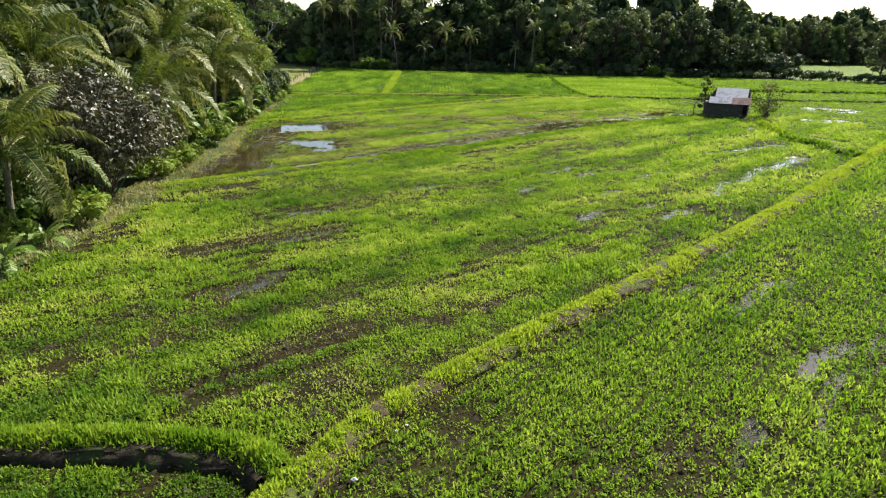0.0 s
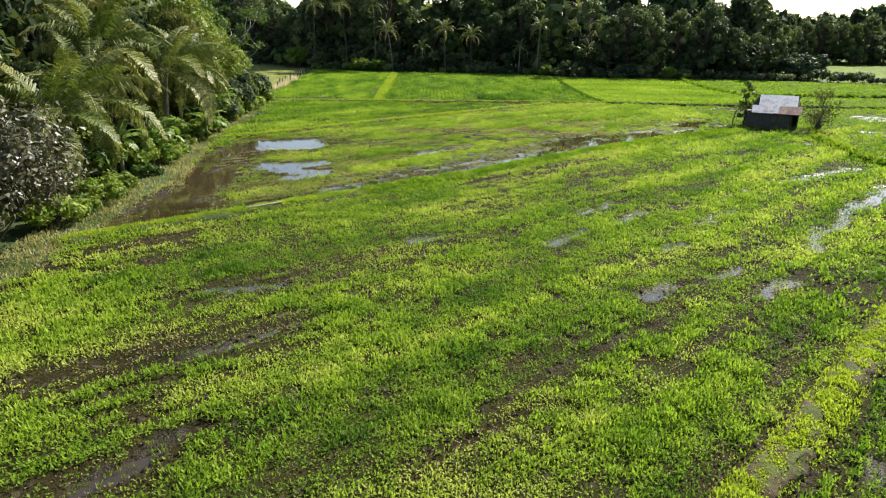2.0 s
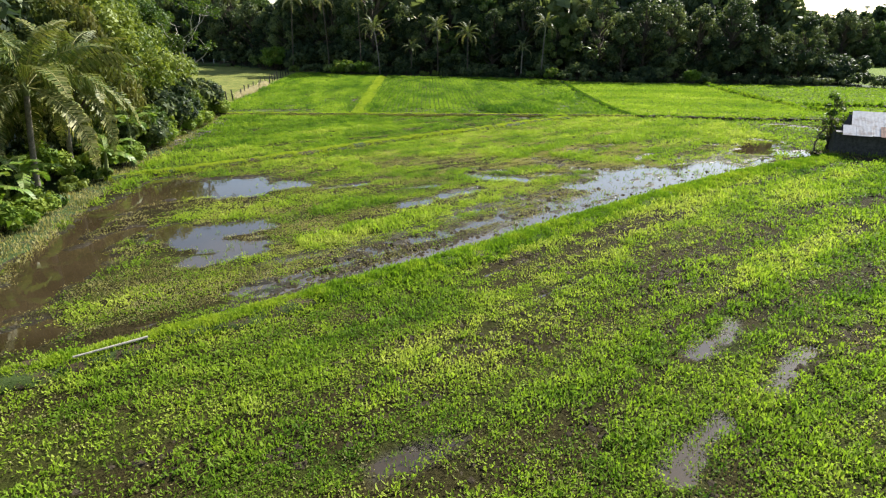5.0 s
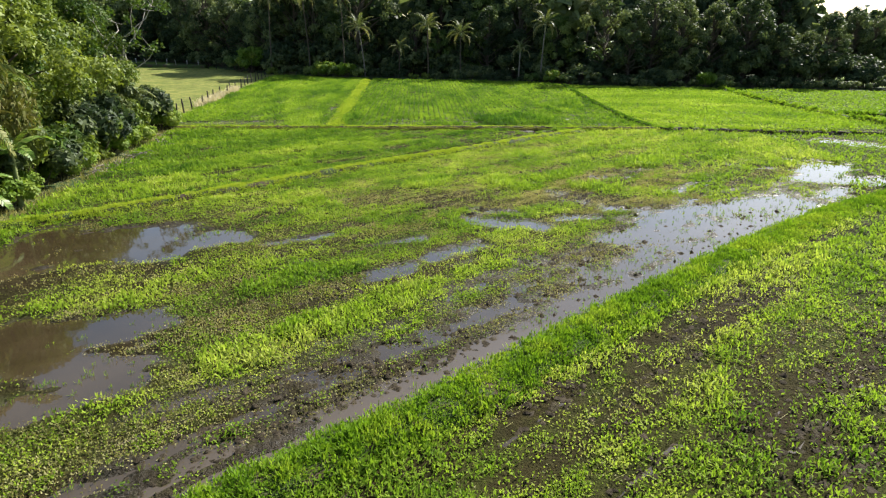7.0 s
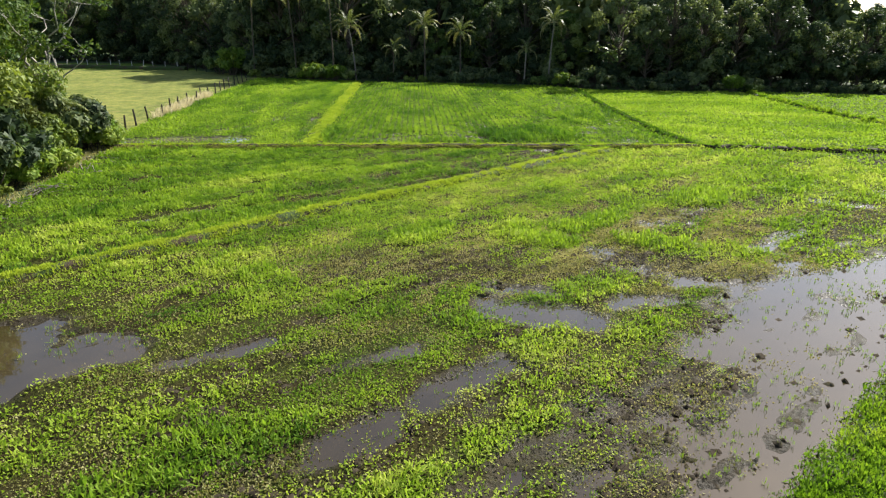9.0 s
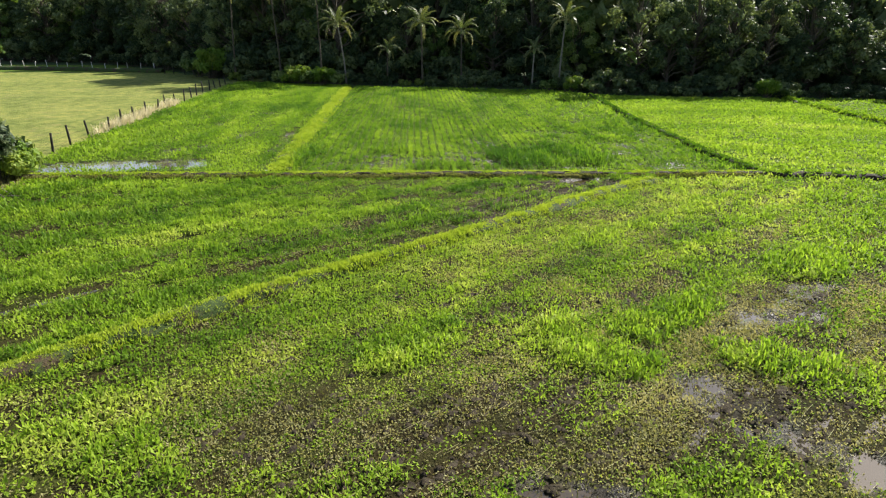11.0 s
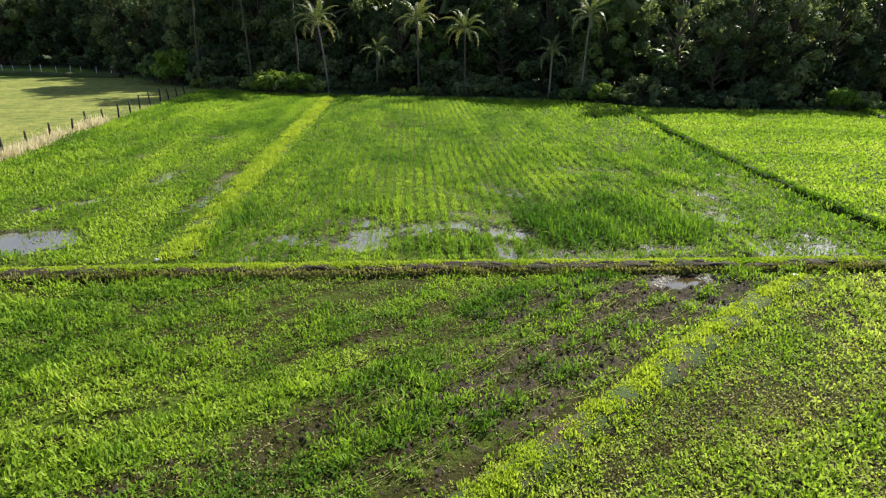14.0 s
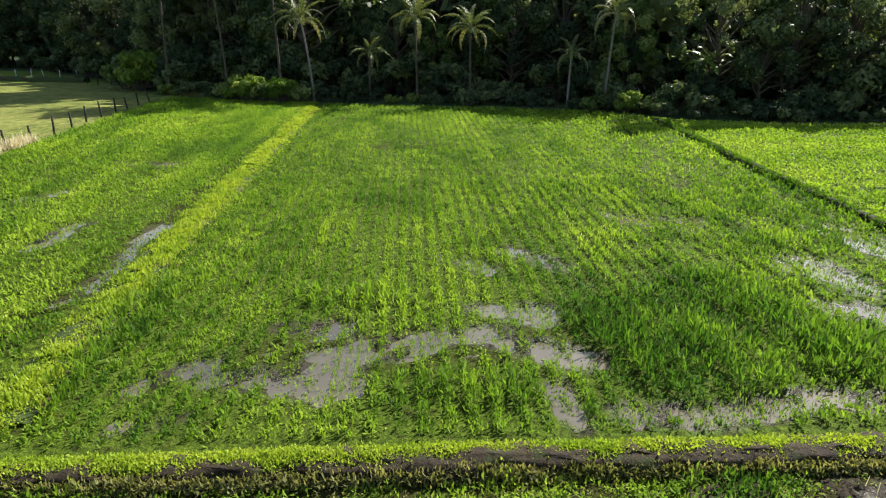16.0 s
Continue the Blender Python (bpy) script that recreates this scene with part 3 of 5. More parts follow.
gme.attributes.new("wet", "FLOAT", "POINT").data.foreach_set("value", np.clip(wetness(GX, GY) * 1.6, 0, 1).ravel().astype(np.float32))
ground = tagged(new("ground", gme), "wet muddy paddy fields beside turf and woodland floor", "ground", kind="structure")

for (a, b, c, d), m, label in (((-15, 9, 50, 83.4), WATER, "shallow still brown water lying in the paddies"), ((-20, 83.6, 50, 112), SILTY_WATER, "shallow grey silty water between rice rows")):
    wx, wy = np.meshgrid(np.arange(a, c + 0.1, 0.5), np.linspace(b, d, int((d - b) / 0.5)), indexing="ij")
    index = np.arange(wx.size).reshape(wx.shape)
    quads = np.stack([index[:-1, :-1], index[1:, :-1], index[1:, 1:], index[:-1, 1:]], -1).reshape(-1, 4)
    me = mesh_from("water", np.stack([wx, wy, 0 * wx - 0.012], -1).reshape(-1, 3), quads, m)
    far_off, side = line_distance(wx, wy, BUND_C)
    silt = np.where(side > 0, smooth(2.6, 0.8, far_off + 1.2 * (vnoise(wx, wy, 1.5, 121, 3) - 0.5)) * smooth(8, 2, wx) * smooth(-8, -5, wx), 0)
    me.attributes.new("silt", "FLOAT", "POINT").data.foreach_set("value", silt.ravel().astype(np.float32))
    tagged(new("water", me), label, "water", kind="structure")


# ---- bunds ----
def resampled(line, step):
    out = []
    for (ax, ay), (bx, by) in zip(line, line[1:]):
        n = max(1, int(math.hypot(bx - ax, by - ay) / step))
        out += [(ax + (bx - ax) * k / n, ay + (by - ay) * k / n) for k in range(n)]
    return out + [line[-1]]


def bank(line, width, height, label, step=0.18, material=BANK_EARTH, crumbly=0.0):
    """A low earth bank along a line, with a worn, uneven profile. width: of its foot."""
    pts = np.array(resampled(line, step))
    way = np.gradient(pts, axis=0)
    way /= np.linalg.norm(way, axis=1)[:, None]
    off = np.stack([-way[:, 1], way[:, 0]], -1)
    pts = pts + off * (0.16 * (vnoise(pts[:, 0], pts[:, 1], 2.2, 47, 3) - 0.5))[:, None]
    prof = np.array([(-0.5, -0.3), (-0.44, 0.35), (-0.3, 0.85), (-0.1, 1.0), (0.12, 0.97), (0.3, 0.82), (0.45, 0.3), (0.5, -0.3)])
    if crumbly:
        u_ = np.linspace(-0.5, 0.5, 23)
        prof = np.column_stack([u_, np.interp(u_, prof[:, 0], prof[:, 1])])
    rows = []
    for u, h in prof:
        p = pts + off * (width * u * (0.7 + 0.6 * vnoise(pts[:, 0] + 3 * u, pts[:, 1], 0.7, 41, 3)))[:, None]
        z = height * h * (0.75 + 0.5 * vnoise(p[:, 0], p[:, 1], 0.8, 43, 3))
        if crumbly:
            z = z + crumbly * (vnoise(p[:, 0], p[:, 1] + 0.9 * h, 0.28, 45, 3) - 0.5)
            p = p + off * (crumbly * 1.6 * (vnoise(p[:, 0], p[:, 1] + 2 * h, 0.33, 46, 3) - 0.5))[:, None]
        rows.append(np.column_stack([p, z]))
    v = np.stack(rows, 1)
    n, k = v.shape[:2]
    idx = np.arange(n * k).reshape(n, k)
    q = np.stack([idx[:-1, :-1], idx[1:, :-1], idx[1:, 1:], idx[:-1, 1:]], -1).reshape(-1, 4)
    return tagged(new("bund", mesh_from("bund", v.reshape(-1, 3), q, material, smoothed=True)), label, "earth bund", "bunds between the paddies", "structure")


bank(BUND_A, 1.0, 0.30, "low earth bund thickly covered in bright grass", 0.12, EARTH_AND_SHADE, crumbly=0.16)
bank(BUND_B, 0.85, 0.30, "worn brown earth bund with patchy yellowing grass", 0.15, DRY_EARTH, crumbly=0.14)
bank(BUND_C, 1.3, 0.22, "earth bund with lush grass beside a long puddle")
bank(BUND_D, 0.9, 0.27, "narrow earth bund with yellowish short grass")
bank(BUND_E, 0.95, 0.29, "straight earth bund with a steep crumbling muddy side", 0.15, EARTH_AND_SHADE, crumbly=0.11)
bank(BUND_F, 1.5, 0.14, "broad flat bund covered in yellow green grass")
# the shaded side of this bund is put into its dark colour
bank(BUND_G, 0.5, 0.32, "earth bund coloured dark as its shaded side at the edge of bright rice", 0.18, EARTH_AND_SHADE)
bank(BUND_H, 0.8, 0.3, "far earth bund between bright rice plots")
bank(BUND_HUT, 0.9, 0.35, "grassy earth bund leading to the field hut")
bank(BUND_BACK, 0.8, 0.3, "long far earth bund with dark grass")


# ---- rice and grass ----
def tufts(name, xy, z, heights, tint, material, blades=5, lean=0.5, width=0.022, label="", category="", bushy=0.2, spread=0.05, dome=0.0):
    """Many small plants as one mesh: each a fan of thin bent blades. dome: 1 makes low rounded tussocks of short leaves, 0 upright blades."""
    n = len(xy)
    if not n:
        return None
    N = n * blades
    base = np.repeat(np.column_stack([xy, z]), blades, 0)
    apart = rng.normal(0, spread * (1 + 0.5 * dome), (N, 2))
    base[:, :2] += apart
    h = np.repeat(heights, blades) * rng.uniform(0.5, 1.05, N)
    round_ = 1 - dome * np.clip((np.hypot(apart[:, 0], apart[:, 1]) / (spread * 3.2)) ** 2, 0, 1)
    base[:, 2] += (bushy + 0.25 * dome) * h * round_ * rng.uniform(0, 1, N)
    h = h * (1 - 0.35 * dome)
    ang = rng.uniform(0, math.tau, N)
    tilt = np.abs(rng.normal(0, lean * (1 + 0.2 * dome), N))
    out = np.column_stack([np.cos(ang), np.sin(ang), np.zeros(N)])
    side = np.column_stack([-np.sin(ang), np.cos(ang), np.zeros(N)])
    up = np.array([0, 0, 1.0])
    wid = (np.repeat(np.broadcast_to(width, n), blades) * (1 + 0.3 * dome) * rng.uniform(0.7, 1.3, N))[:, None]
    way = np.cos(tilt)[:, None] * up + np.sin(tilt)[:, None] * out
    tip = base + h[:, None] * way
    mid = base + h[:, None] * rng.uniform(0.35, 0.7, N)[:, None] * way + side * wid + up * h[:, None] * 0.08
    v = np.stack([base, mid, tip], 1)
    tri = np.arange(N * 3).reshape(N, 3)
    me = mesh_from(name, v.reshape(-1, 3), tri, material, np.repeat(np.repeat(tint, blades), 3))
    return tagged(new(name, me), label, category, kind="stuff")


def scatter(x0, x1, y0, y1, step, turn=0.0, jitter=0.35, rows=None):
    """Points on a jittered grid, turned about the middle of the box. rows: the spacing across drilled rows, which run along the turn."""
    r = math.hypot(x1 - x0, y1 - y0) / 2
    across = rows or step
    u, v = np.meshgrid(np.arange(-r, r, step), np.arange(-r, r, across))
    u, v = u.ravel(), v.ravel()
    u, v = u + rng.uniform(-0.5, 0.5, u.size) * step, v + rng.uniform(-jitter, jitter, u.size) * across
    c, s = math.cos(turn), math.sin(turn)
    x, y = (x0 + x1) / 2 + c * u - s * v, (y0 + y1) / 2 + s * u + c * v
    ok = (x > x0) & (x < x1) & (y > y0) & (y < y1)
    return x[ok], y[ok]


def in_view(x, y):
    """The wedge of land that the flight ever looks on."""
    return (np.abs(x + 0.5) < 0.74 * (y + 6)) & (np.abs(x) < 75)


def plot_side(line, x, y):
    return line_distance(x, y, line)[1]


def standing(x, y):
    """Where the thick stands are, with a ragged edge."""
    return brushed(x + 0.9 * (vnoise(x, y, 0.9, 66, 3) - 0.5), y + 0.9 * (vnoise(x, y, 0.9, 67, 3) - 0.5), STANDS, 1.2, 0.4)


def lushness(x, y, turn):
    """1 in thick tall stands, 0 where plants are thin."""
    return np.maximum(smooth(0.47, 0.60, grain(x, y, 1.1, 65, turn, 2.0, 4)), standing(x, y))


def coarseness(x):
    """Plants are drawn fewer and broader away from the flight's line."""
    return np.clip(1.15 - np.abs(x - 0.5) / 24, 0.4, 1.0)


def rice_points(box, step, turn, where, keep=1.0, jitter=0.35, rows=None, drown=0.85, clumpy=1.0, lush=0.0, ruts=0.42):
    x, y = scatter(*box, step, turn, jitter, rows)
    ok = in_fields(x, y) & in_view(x, y) & (rng.uniform(0, 1, x.size) < coarseness(x))
    x, y = x[ok], y[ok]
    ok = where(x, y)
    x, y = x[ok], y[ok]
    for line in ALL_BUNDS:
        ok = line_distance(x, y, line)[0] > (0.6 if line is BUND_B or line is BUND_A else 0.42)
        x, y = x[ok], y[ok]
    wet, bare = wetness(x, y), bareness(x, y)
    patch = grain(x, y, 1.4, 61, turn, 5.0)
    pits = smooth(0.33, 0.50, vnoise(x, y, 0.34, 63, 2))  # small gaps between tussocks
    pits = pits * (0.25 + 0.75 * smooth(0.34, 0.47, grain(x, y, 0.36, 62, turn, 5.0, 2)))  # and lines left by the plough
    clump = 0.6 * pits + 0.4 * smooth(0.40, 0.56, vnoise(x, y, 1.1, 64, 3))
    furrow = np.where(bare > 0.3, 0.3 + 1.2 * smooth(-0.2, 0.4, furrow_wave(x, y)), 1.0)
    strip = smooth(0.46, 0.60, grain(x, y, 0.9, 27, turn, 5.0, 3))  # plants that stand in the water, in the lines of the work
    sunk = drown * (0.4 * smooth(0.12, 0.4, wet) + 0.6 * smooth(0.36, 0.62, wet)) * (1 - 0.75 * strip * smooth(0.95, 0.6, wet))
    chance = keep * (0.4 + 0.75 * smooth(0.34, 0.54, patch)) * (1 - clumpy * (0.85 - 1.15 * clump)) * furrow * (1 - sunk) * (1 - np.where(y > 70, 0.6, 0.75) * bare - np.where(y > 70, 0, 0.2) * smooth(0.6, 0.85, bare))
    chance = chance * (1 + 0.3 * ruts - 1.15 * ruts * (1 - unworked(x, y, turn)))
    chance = chance * (1 - lush * (0.5 - 0.9 * lushness(x, y, turn))) + 1.3 * standing(x, y)
    ok = rng.uniform(0, 1, x.size) < chance
    return x[ok], y[ok]


def sow(box, step, turn, where, label, blades, tall, tint, keep=1.0, jitter=0.35, width=0.022, lean=0.6, spread=0.05, rows=None, drown=0.85, bushy=0.6, clumpy=1.0, mottle=0.8, lush=0.3, dome=0.25, fleck=1.0, ruts=0.42):
    x, y = rice_points(box, step, turn, where, keep, jitter, rows, drown, clumpy, lush, ruts)
    patch = grain(x, y, 1.5, 71, turn, 4.0)
    tufty = smooth(0.34, 0.62, vnoise(x, y, 0.34, 63, 2))
    thick = lushness(x, y, turn)
    broad = 1 / np.sqrt(coarseness(x))
    heights = 1.22 * broad * tall * (0.5 + 0.45 * vnoise(x, y, 2.5, 75, 3) + clumpy * 0.5 * tufty) * (1 - np.where(y > 70, 0, 0.3) * bareness(x, y)) * (1 - lush * (0.25 - 0.75 * thick)) * (1 + 0.8 * standing(x, y)) * (1 - 0.4 * smooth(0.15, 0.5, wetness(x, y)))
    deep = brushed(x + 1.4 * (vnoise(x, y, 1.2, 68, 3) - 0.5), y + 1.4 * (vnoise(x, y, 1.2, 69, 3) - 0.5), DEEP_GREEN, 1.4, 0.9)
    t = tint + 0.03 + 1.15 * mottle * (patch - 0.5) + 0.7 * fleck * (vnoise(x, y, 0.5, 77, 3) - 0.5) + 0.08 * rng.uniform(-1, 1, x.size) - 0.28 * deep
    return tufts("rice_seedlings", np.column_stack([x, y]), ground_height(x, y) - 0.01, heights, np.clip(t, 0, 1), RICE, blades, lean, 1.12 * width * broad, label, "rice crop", bushy, spread, dome)


ROW_WAY = 0.86  # the way of the drilled rows beyond the worn bund
left_of_b = lambda x, y: (plot_side(BUND_B, x, y) > 0) & (plot_side(BUND_C, x, y) < 0) & ~((y < 10.7) & (x < -2.6))
sow((-15, 12, 9, 30), 0.048, DIAG, left_of_b, "dense young green rice in shallow mud", 7, 0.125, 0.52, 1.35, rows=0.17, jitter=0.33, width=0.026, mottle=1.2, lush=0.5, clumpy=1.0, lean=1.05, spread=0.06, dome=0.6, ruts=0.5)
sow((-15, 40, 30, 66), 0.055, DIAG, lambda x, y: left_of_b(x, y) & (y >= 30), "young rice with patches of mud and water", 7, 0.12, 0.57, 1.35, rows=0.19, jitter=0.33, width=0.028, mottle=1.2, lush=0.5, clumpy=0.9, drown=0.75, lean=1.1, spread=0.065, dome=0.65, ruts=0.52)
sow((12, 40, 9, 30), 0.19, DIAG, lambda x, y: left_of_b(x, y) & (x >= 12) & (y < 30), "young rice beside a worn bund", 7, 0.16, 0.5, 1.1, width=0.05, lean=0.9, spread=0.08)
sow((-3, 40, 5, 48), 0.045, ROW_WAY, lambda x, y: plot_side(BUND_B, x, y) < 0, "rice in rows with muddy furrows between", 7, 0.135, 0.5, 1.9, jitter=0.22, clumpy=0.6, width=0.03, drown=0.75, rows=0.30, spread=0.055, lean=0.95, lush=0.3, ruts=0.1)
sow((-15, -2.6, 5, 10.6), 0.055, 0.0, lambda x, y: (y < 10.4), "short rice in front of a grassy bund", 7, 0.08, 0.42, width=0.028, lean=0.95)
pool_plot = lambda x, y: (plot_side(BUND_C, x, y) > 0) & (plot_side(BUND_D, x, y) < 0) & (y < 83.4)
sow((-17, 28, 33, 84), 0.056, DIAG, lambda x, y: pool_plot(x, y) & (x < 27) & (y < 63.5 + 0.25 * x), "sparse tangled young rice standing in water", 7, 0.105, 0.55, 1.3, dome=0.95, rows=0.20, jitter=0.33, width=0.028, mottle=1.0, lean=1.2, spread=0.07, drown=0.97, lush=0.85, ruts=0.6)
sow((-17, 28, 33, 84), 0.052, DIAG, lambda x, y: pool_plot(x, y) & (x < 27) & (y >= 63.5 + 0.25 * x), "thick tangled green rice beyond the pools", 7, 0.125, 0.60, 1.8, dome=0.95, rows=0.20, jitter=0.36, width=0.028, mottle=1.0, lean=1.2, spread=0.07, drown=0.88, lush=0.5, clumpy=0.85)
sow((26, 70, 40, 84), 0.22, 0.2, lambda x, y: (x >= 26) & (y < 82.4 - 0.05 * (x - 26)) & (plot_side(BUND_B, x, y) > 0) & ((plot_side(BUND_C, x, y) > 0) | (x >= 40) | (y >= 66)), "bright far rice in shallow water", 7, 0.12, 0.46, 2.2, mottle=0.4, width=0.05, spread=0.15, clumpy=0.3, lush=0.2, drown=1.0, lean=1.1, fleck=0.3, ruts=0.2)
sow((-20, 14, 56, 84), 0.054, DIAG, lambda x, y: (plot_side(BUND_D, x, y) > 0) & (y < 83.4), "young rice with ploughed mud furrows", 7, 0.135, 0.42, 1.5, rows=0.20, jitter=0.3, mottle=1.0, lush=0.6, width=0.03, lean=1.05, spread=0.065, dome=0.6)
sow((-23, -7, 84, 142), 0.145, math.pi / 2, lambda x, y: (y > 84.3) & (x < -7.4), "rice plot below the pasture fence", 7, 0.16, 0.36, 1.9, clumpy=0.3, mottle=0.9, width=0.042, spread=0.11, drown=0.8, rows=0.2, fleck=0.5, ruts=0.25, lean=0.85)
sow((-7, 20.2, 84, 105), 0.054, math.pi / 2, lambda x, y: (y > 84.3) & (x > -6) & (plot_side(BUND_G, x, y) > 0), "rice sown in straight rows", 7, 0.165, 0.26, 2.3, jitter=0.2, width=0.034, rows=0.48, lush=0.45, lean=0.9, drown=0.5, spread=0.065, bushy=0.5, clumpy=0.65, mottle=0.9, ruts=0.1)
sow((-7, 21.6, 105, 138), 0.12, math.pi / 2, lambda x, y: (y > 105) & (x > -6.4) & (plot_side(BUND_G, x, y) > 0), "far rice sown in straight rows", 7, 0.18, 0.31, 2.0, jitter=0.17, width=0.05, rows=0.48, lean=0.9, spread=0.085, bushy=0.5, clumpy=0.35, mottle=0.8, ruts=0.1)
sow((19.0, 42, 83, 128), 0.16, -0.12, lambda x, y: (y > 83.9) & (plot_side(BUND_G, x, y) < 0) & (plot_side(BUND_H, x, y) > 0), "bright yellow green leaning rice", 7, 0.15, 0.56, 2.6, clumpy=0.2, mottle=0.8, lush=0.0, width=0.05, lean=1.05, spread=0.13, fleck=0.5, ruts=0.5)
sow((40, 75, 83, 127), 0.27, 0.3, lambda x, y: (y > 83) & (plot_side(BUND_H, x, y) < 0), "far bright rice", 6, 0.13, 0.46, 2.6, mottle=0.4, width=0.08, spread=0.17, clumpy=0.1, lush=0.0, lean=1.1, fleck=0.3, ruts=0.2)


WITHERED = leaf_material("withered_leaf", [(0.0, (0.055, 0.070, 0.016)), (0.5, (0.145, 0.158, 0.044)), (1.1, (0.34, 0.32, 0.145))], (1.0, 0.95, 0.6), 0.45, 0.6, 0.12)


def weeds_over(box, step, where, density, label):
    """Thin olive and brown weeds matted on the mud."""
    x, y = scatter(*box, step, DIAG, 0.5)
    ok = in_view(x, y) & in_fields(x, y) & (rng.uniform(0, 1, x.size) < coarseness(x))
    x, y = x[ok], y[ok]
    ok = where(x, y)
    x, y = x[ok], y[ok]
    wet = wetness(x, y)
    patchy = smooth(0.42, 0.58, grain(x, y, 1.3, 107, DIAG, 2.5, 4))
    ok = (wet < 0.95) & (rng.uniform(0, 1, x.size) < density * (0.25 + 0.9 * patchy) * (1.1 - 0.9 * lushness(x, y, DIAG)) * (1 - 0.85 * smooth(0.3, 0.65, wet)))
    x, y = x[ok], y[ok]
    tufts("weeds", np.column_stack([x, y]), ground_height(x, y) - 0.005, 0.05 + 0.07 * vnoise(x, y, 1.5, 101, 2), np.clip(vnoise(x, y, 1.2, 103, 3) + rng.uniform(-0.25, 0.25, x.size), 0, 1), WITHERED, 7, 1.05, 0.026 / np.sqrt(coarseness(x)), label, "weeds", 0.3, 0.09, 0.6)


weeds_over((-14, 24, 36, 82), 0.105, lambda x, y: pool_plot(x, y) & (line_distance(x, y, BUND_C)[0] > 1.5), 1.0, "thin olive brown weeds matted on wet mud")
weeds_over((5, 15, 58, 69), 0.085, lambda x, y: pool_plot(x, y) & (y > 56.5 + 0.25 * x), 1.0, "matted brown weeds lying on dark wet mud")
weeds_over((-14, 20, 10, 52), 0.16, left_of_b, 0.55, "thin brownish weeds between young rice plants")
weeds_over((-14, 12, 58, 83), 0.17, lambda x, y: plot_side(BUND_D, x, y) > 0, 0.6, "thin brown weeds on ploughed mud")


def wading(box, step, turn, rows, where, label, thick, tall, deep=0.8):
    """Single upright rice plants that stand in the pools, in their rows."""
    x, y = scatter(*box, step, turn, 0.25, rows)
    ok = where(x, y) & in_view(x, y) & in_fields(x, y)
    x, y = x[ok], y[ok]
    wet = wetness(x, y)
    ok = (wet > 0.42) & (rng.uniform(0, 1, x.size) < thick * (0.25 + 0.9 * smooth(0.42, 0.58, grain(x, y, 0.9, 111, turn, 3.0, 3))) * (1 - deep * smooth(1.0, 1.15, wet)))
    x, y = x[ok], y[ok]
    tufts("rice_seedlings", np.column_stack([x, y]), np.maximum(ground_height(x, y), -0.04), tall * rng.uniform(0.6, 1.2, x.size), np.clip(0.2 + 0.4 * rng.uniform(0, 1, x.size), 0, 1), RICE, 6, 0.5, 0.016, label, "rice crop", 0.2, 0.03)


wading((-7, 20, 84.3, 100), 0.10, math.pi / 2, 0.24, lambda x, y: (y > 84.3) & (x > -6), "single rice plants standing in grey pools", 0.85, 0.2, 0.3)
wading((-20, -7.4, 84.3, 112), 0.14, math.pi / 2, 0.3, lambda x, y: x < -7.4, "single rice plants standing in the pool below the pasture", 0.6, 0.28)
wading((-13, 27, 34, 83), 0.12, DIAG, 0.22, lambda x, y: pool_plot(x, y) & (x > -9), "single rice plants standing in brown pools", 0.25, 0.15)
wading((-8, 26, 9, 48), 0.15, DIAG, 0.22, left_of_b, "single rice plants standing in small puddles", 0.6, 0.15)


def straw(box, n, where, turn, label):
    """Long withered straws and roots dragged along the plough lines, lying flat."""
    x, y = rng.uniform(box[0], box[1], n), rng.uniform(box[2], box[3], n)
    ok = where(x, y) & in_view(x, y)
    x, y = x[ok], y[ok]
    ok = (rng.uniform(0, 1, x.size) < 0.08 + 0.9 * smooth(0.25, 0.6, bareness(x, y))) & (furrow_wave(x, y) > 0.1) & (wetness(x, y) < 0.6)
    x, y = x[ok], y[ok]
    a = turn + rng.normal(0, 0.16, x.size)
    half, thin = rng.uniform(0.06, 0.28, x.size), rng.uniform(0.002, 0.005, x.size)
    along = np.column_stack([np.cos(a), np.sin(a)])
    across = np.column_stack([-np.sin(a), np.cos(a)])
    mid = np.column_stack([x, y])
    ends = [mid + s * half[:, None] * along + t * thin[:, None] * across for s, t in ((-1, -1), (1, -1), (1, 1), (-1, 1))]
    z = [ground_height(e[:, 0], e[:, 1]) + 0.025 + 0.03 * rng.uniform(0, 1, x.size) for e in (ends[0], ends[1])]
    v = np.stack([np.column_stack([e, z[k]]) for e, k in zip(ends, (0, 1, 1, 0))], 1)
    me = mesh_from("straw", v.reshape(-1, 3), np.arange(len(x) * 4).reshape(-1, 4), WITHERED, np.repeat(rng.uniform(0.4, 1.0, x.size), 4))
    return tagged(new("straw", me), label, "straw", kind="stuff")


straw((-10, 16, 54, 72), 3500, pool_plot, DIAG, "withered straws dragged along wet furrows")
straw((-9, 16, 16, 52), 3000, left_of_b, DIAG, "withered straws lying between young rice plants")
straw((3, 18, 8, 28), 2000, lambda x, y: plot_side(BUND_B, x, y) < 0, ROW_WAY, "withered straws lying along drilled rows")
straw((-9, 13, 68, 83), 5000, lambda x, y: plot_side(BUND_D, x, y) > 0, DIAG, "withered straws on ploughed mud")
x, y = scatter(-15, 75, 0, 84, 0.8)
ok = in_fields(x, y) & ~in_view(x, y)
x, y = x[ok], y[ok]
tufts("rice_seedlings", np.column_stack([x, y]), 0 * x, 0.2 + 0.12 * vnoise(x, y, 2.5, 75, 3), np.clip(0.1 + 0.9 * vnoise(x, y, 3, 71, 3), 0, 1), RICE, 7, 0.9, 0.16, "young rice in the plots beside the flight", "rice crop", 0.5, 0.25)


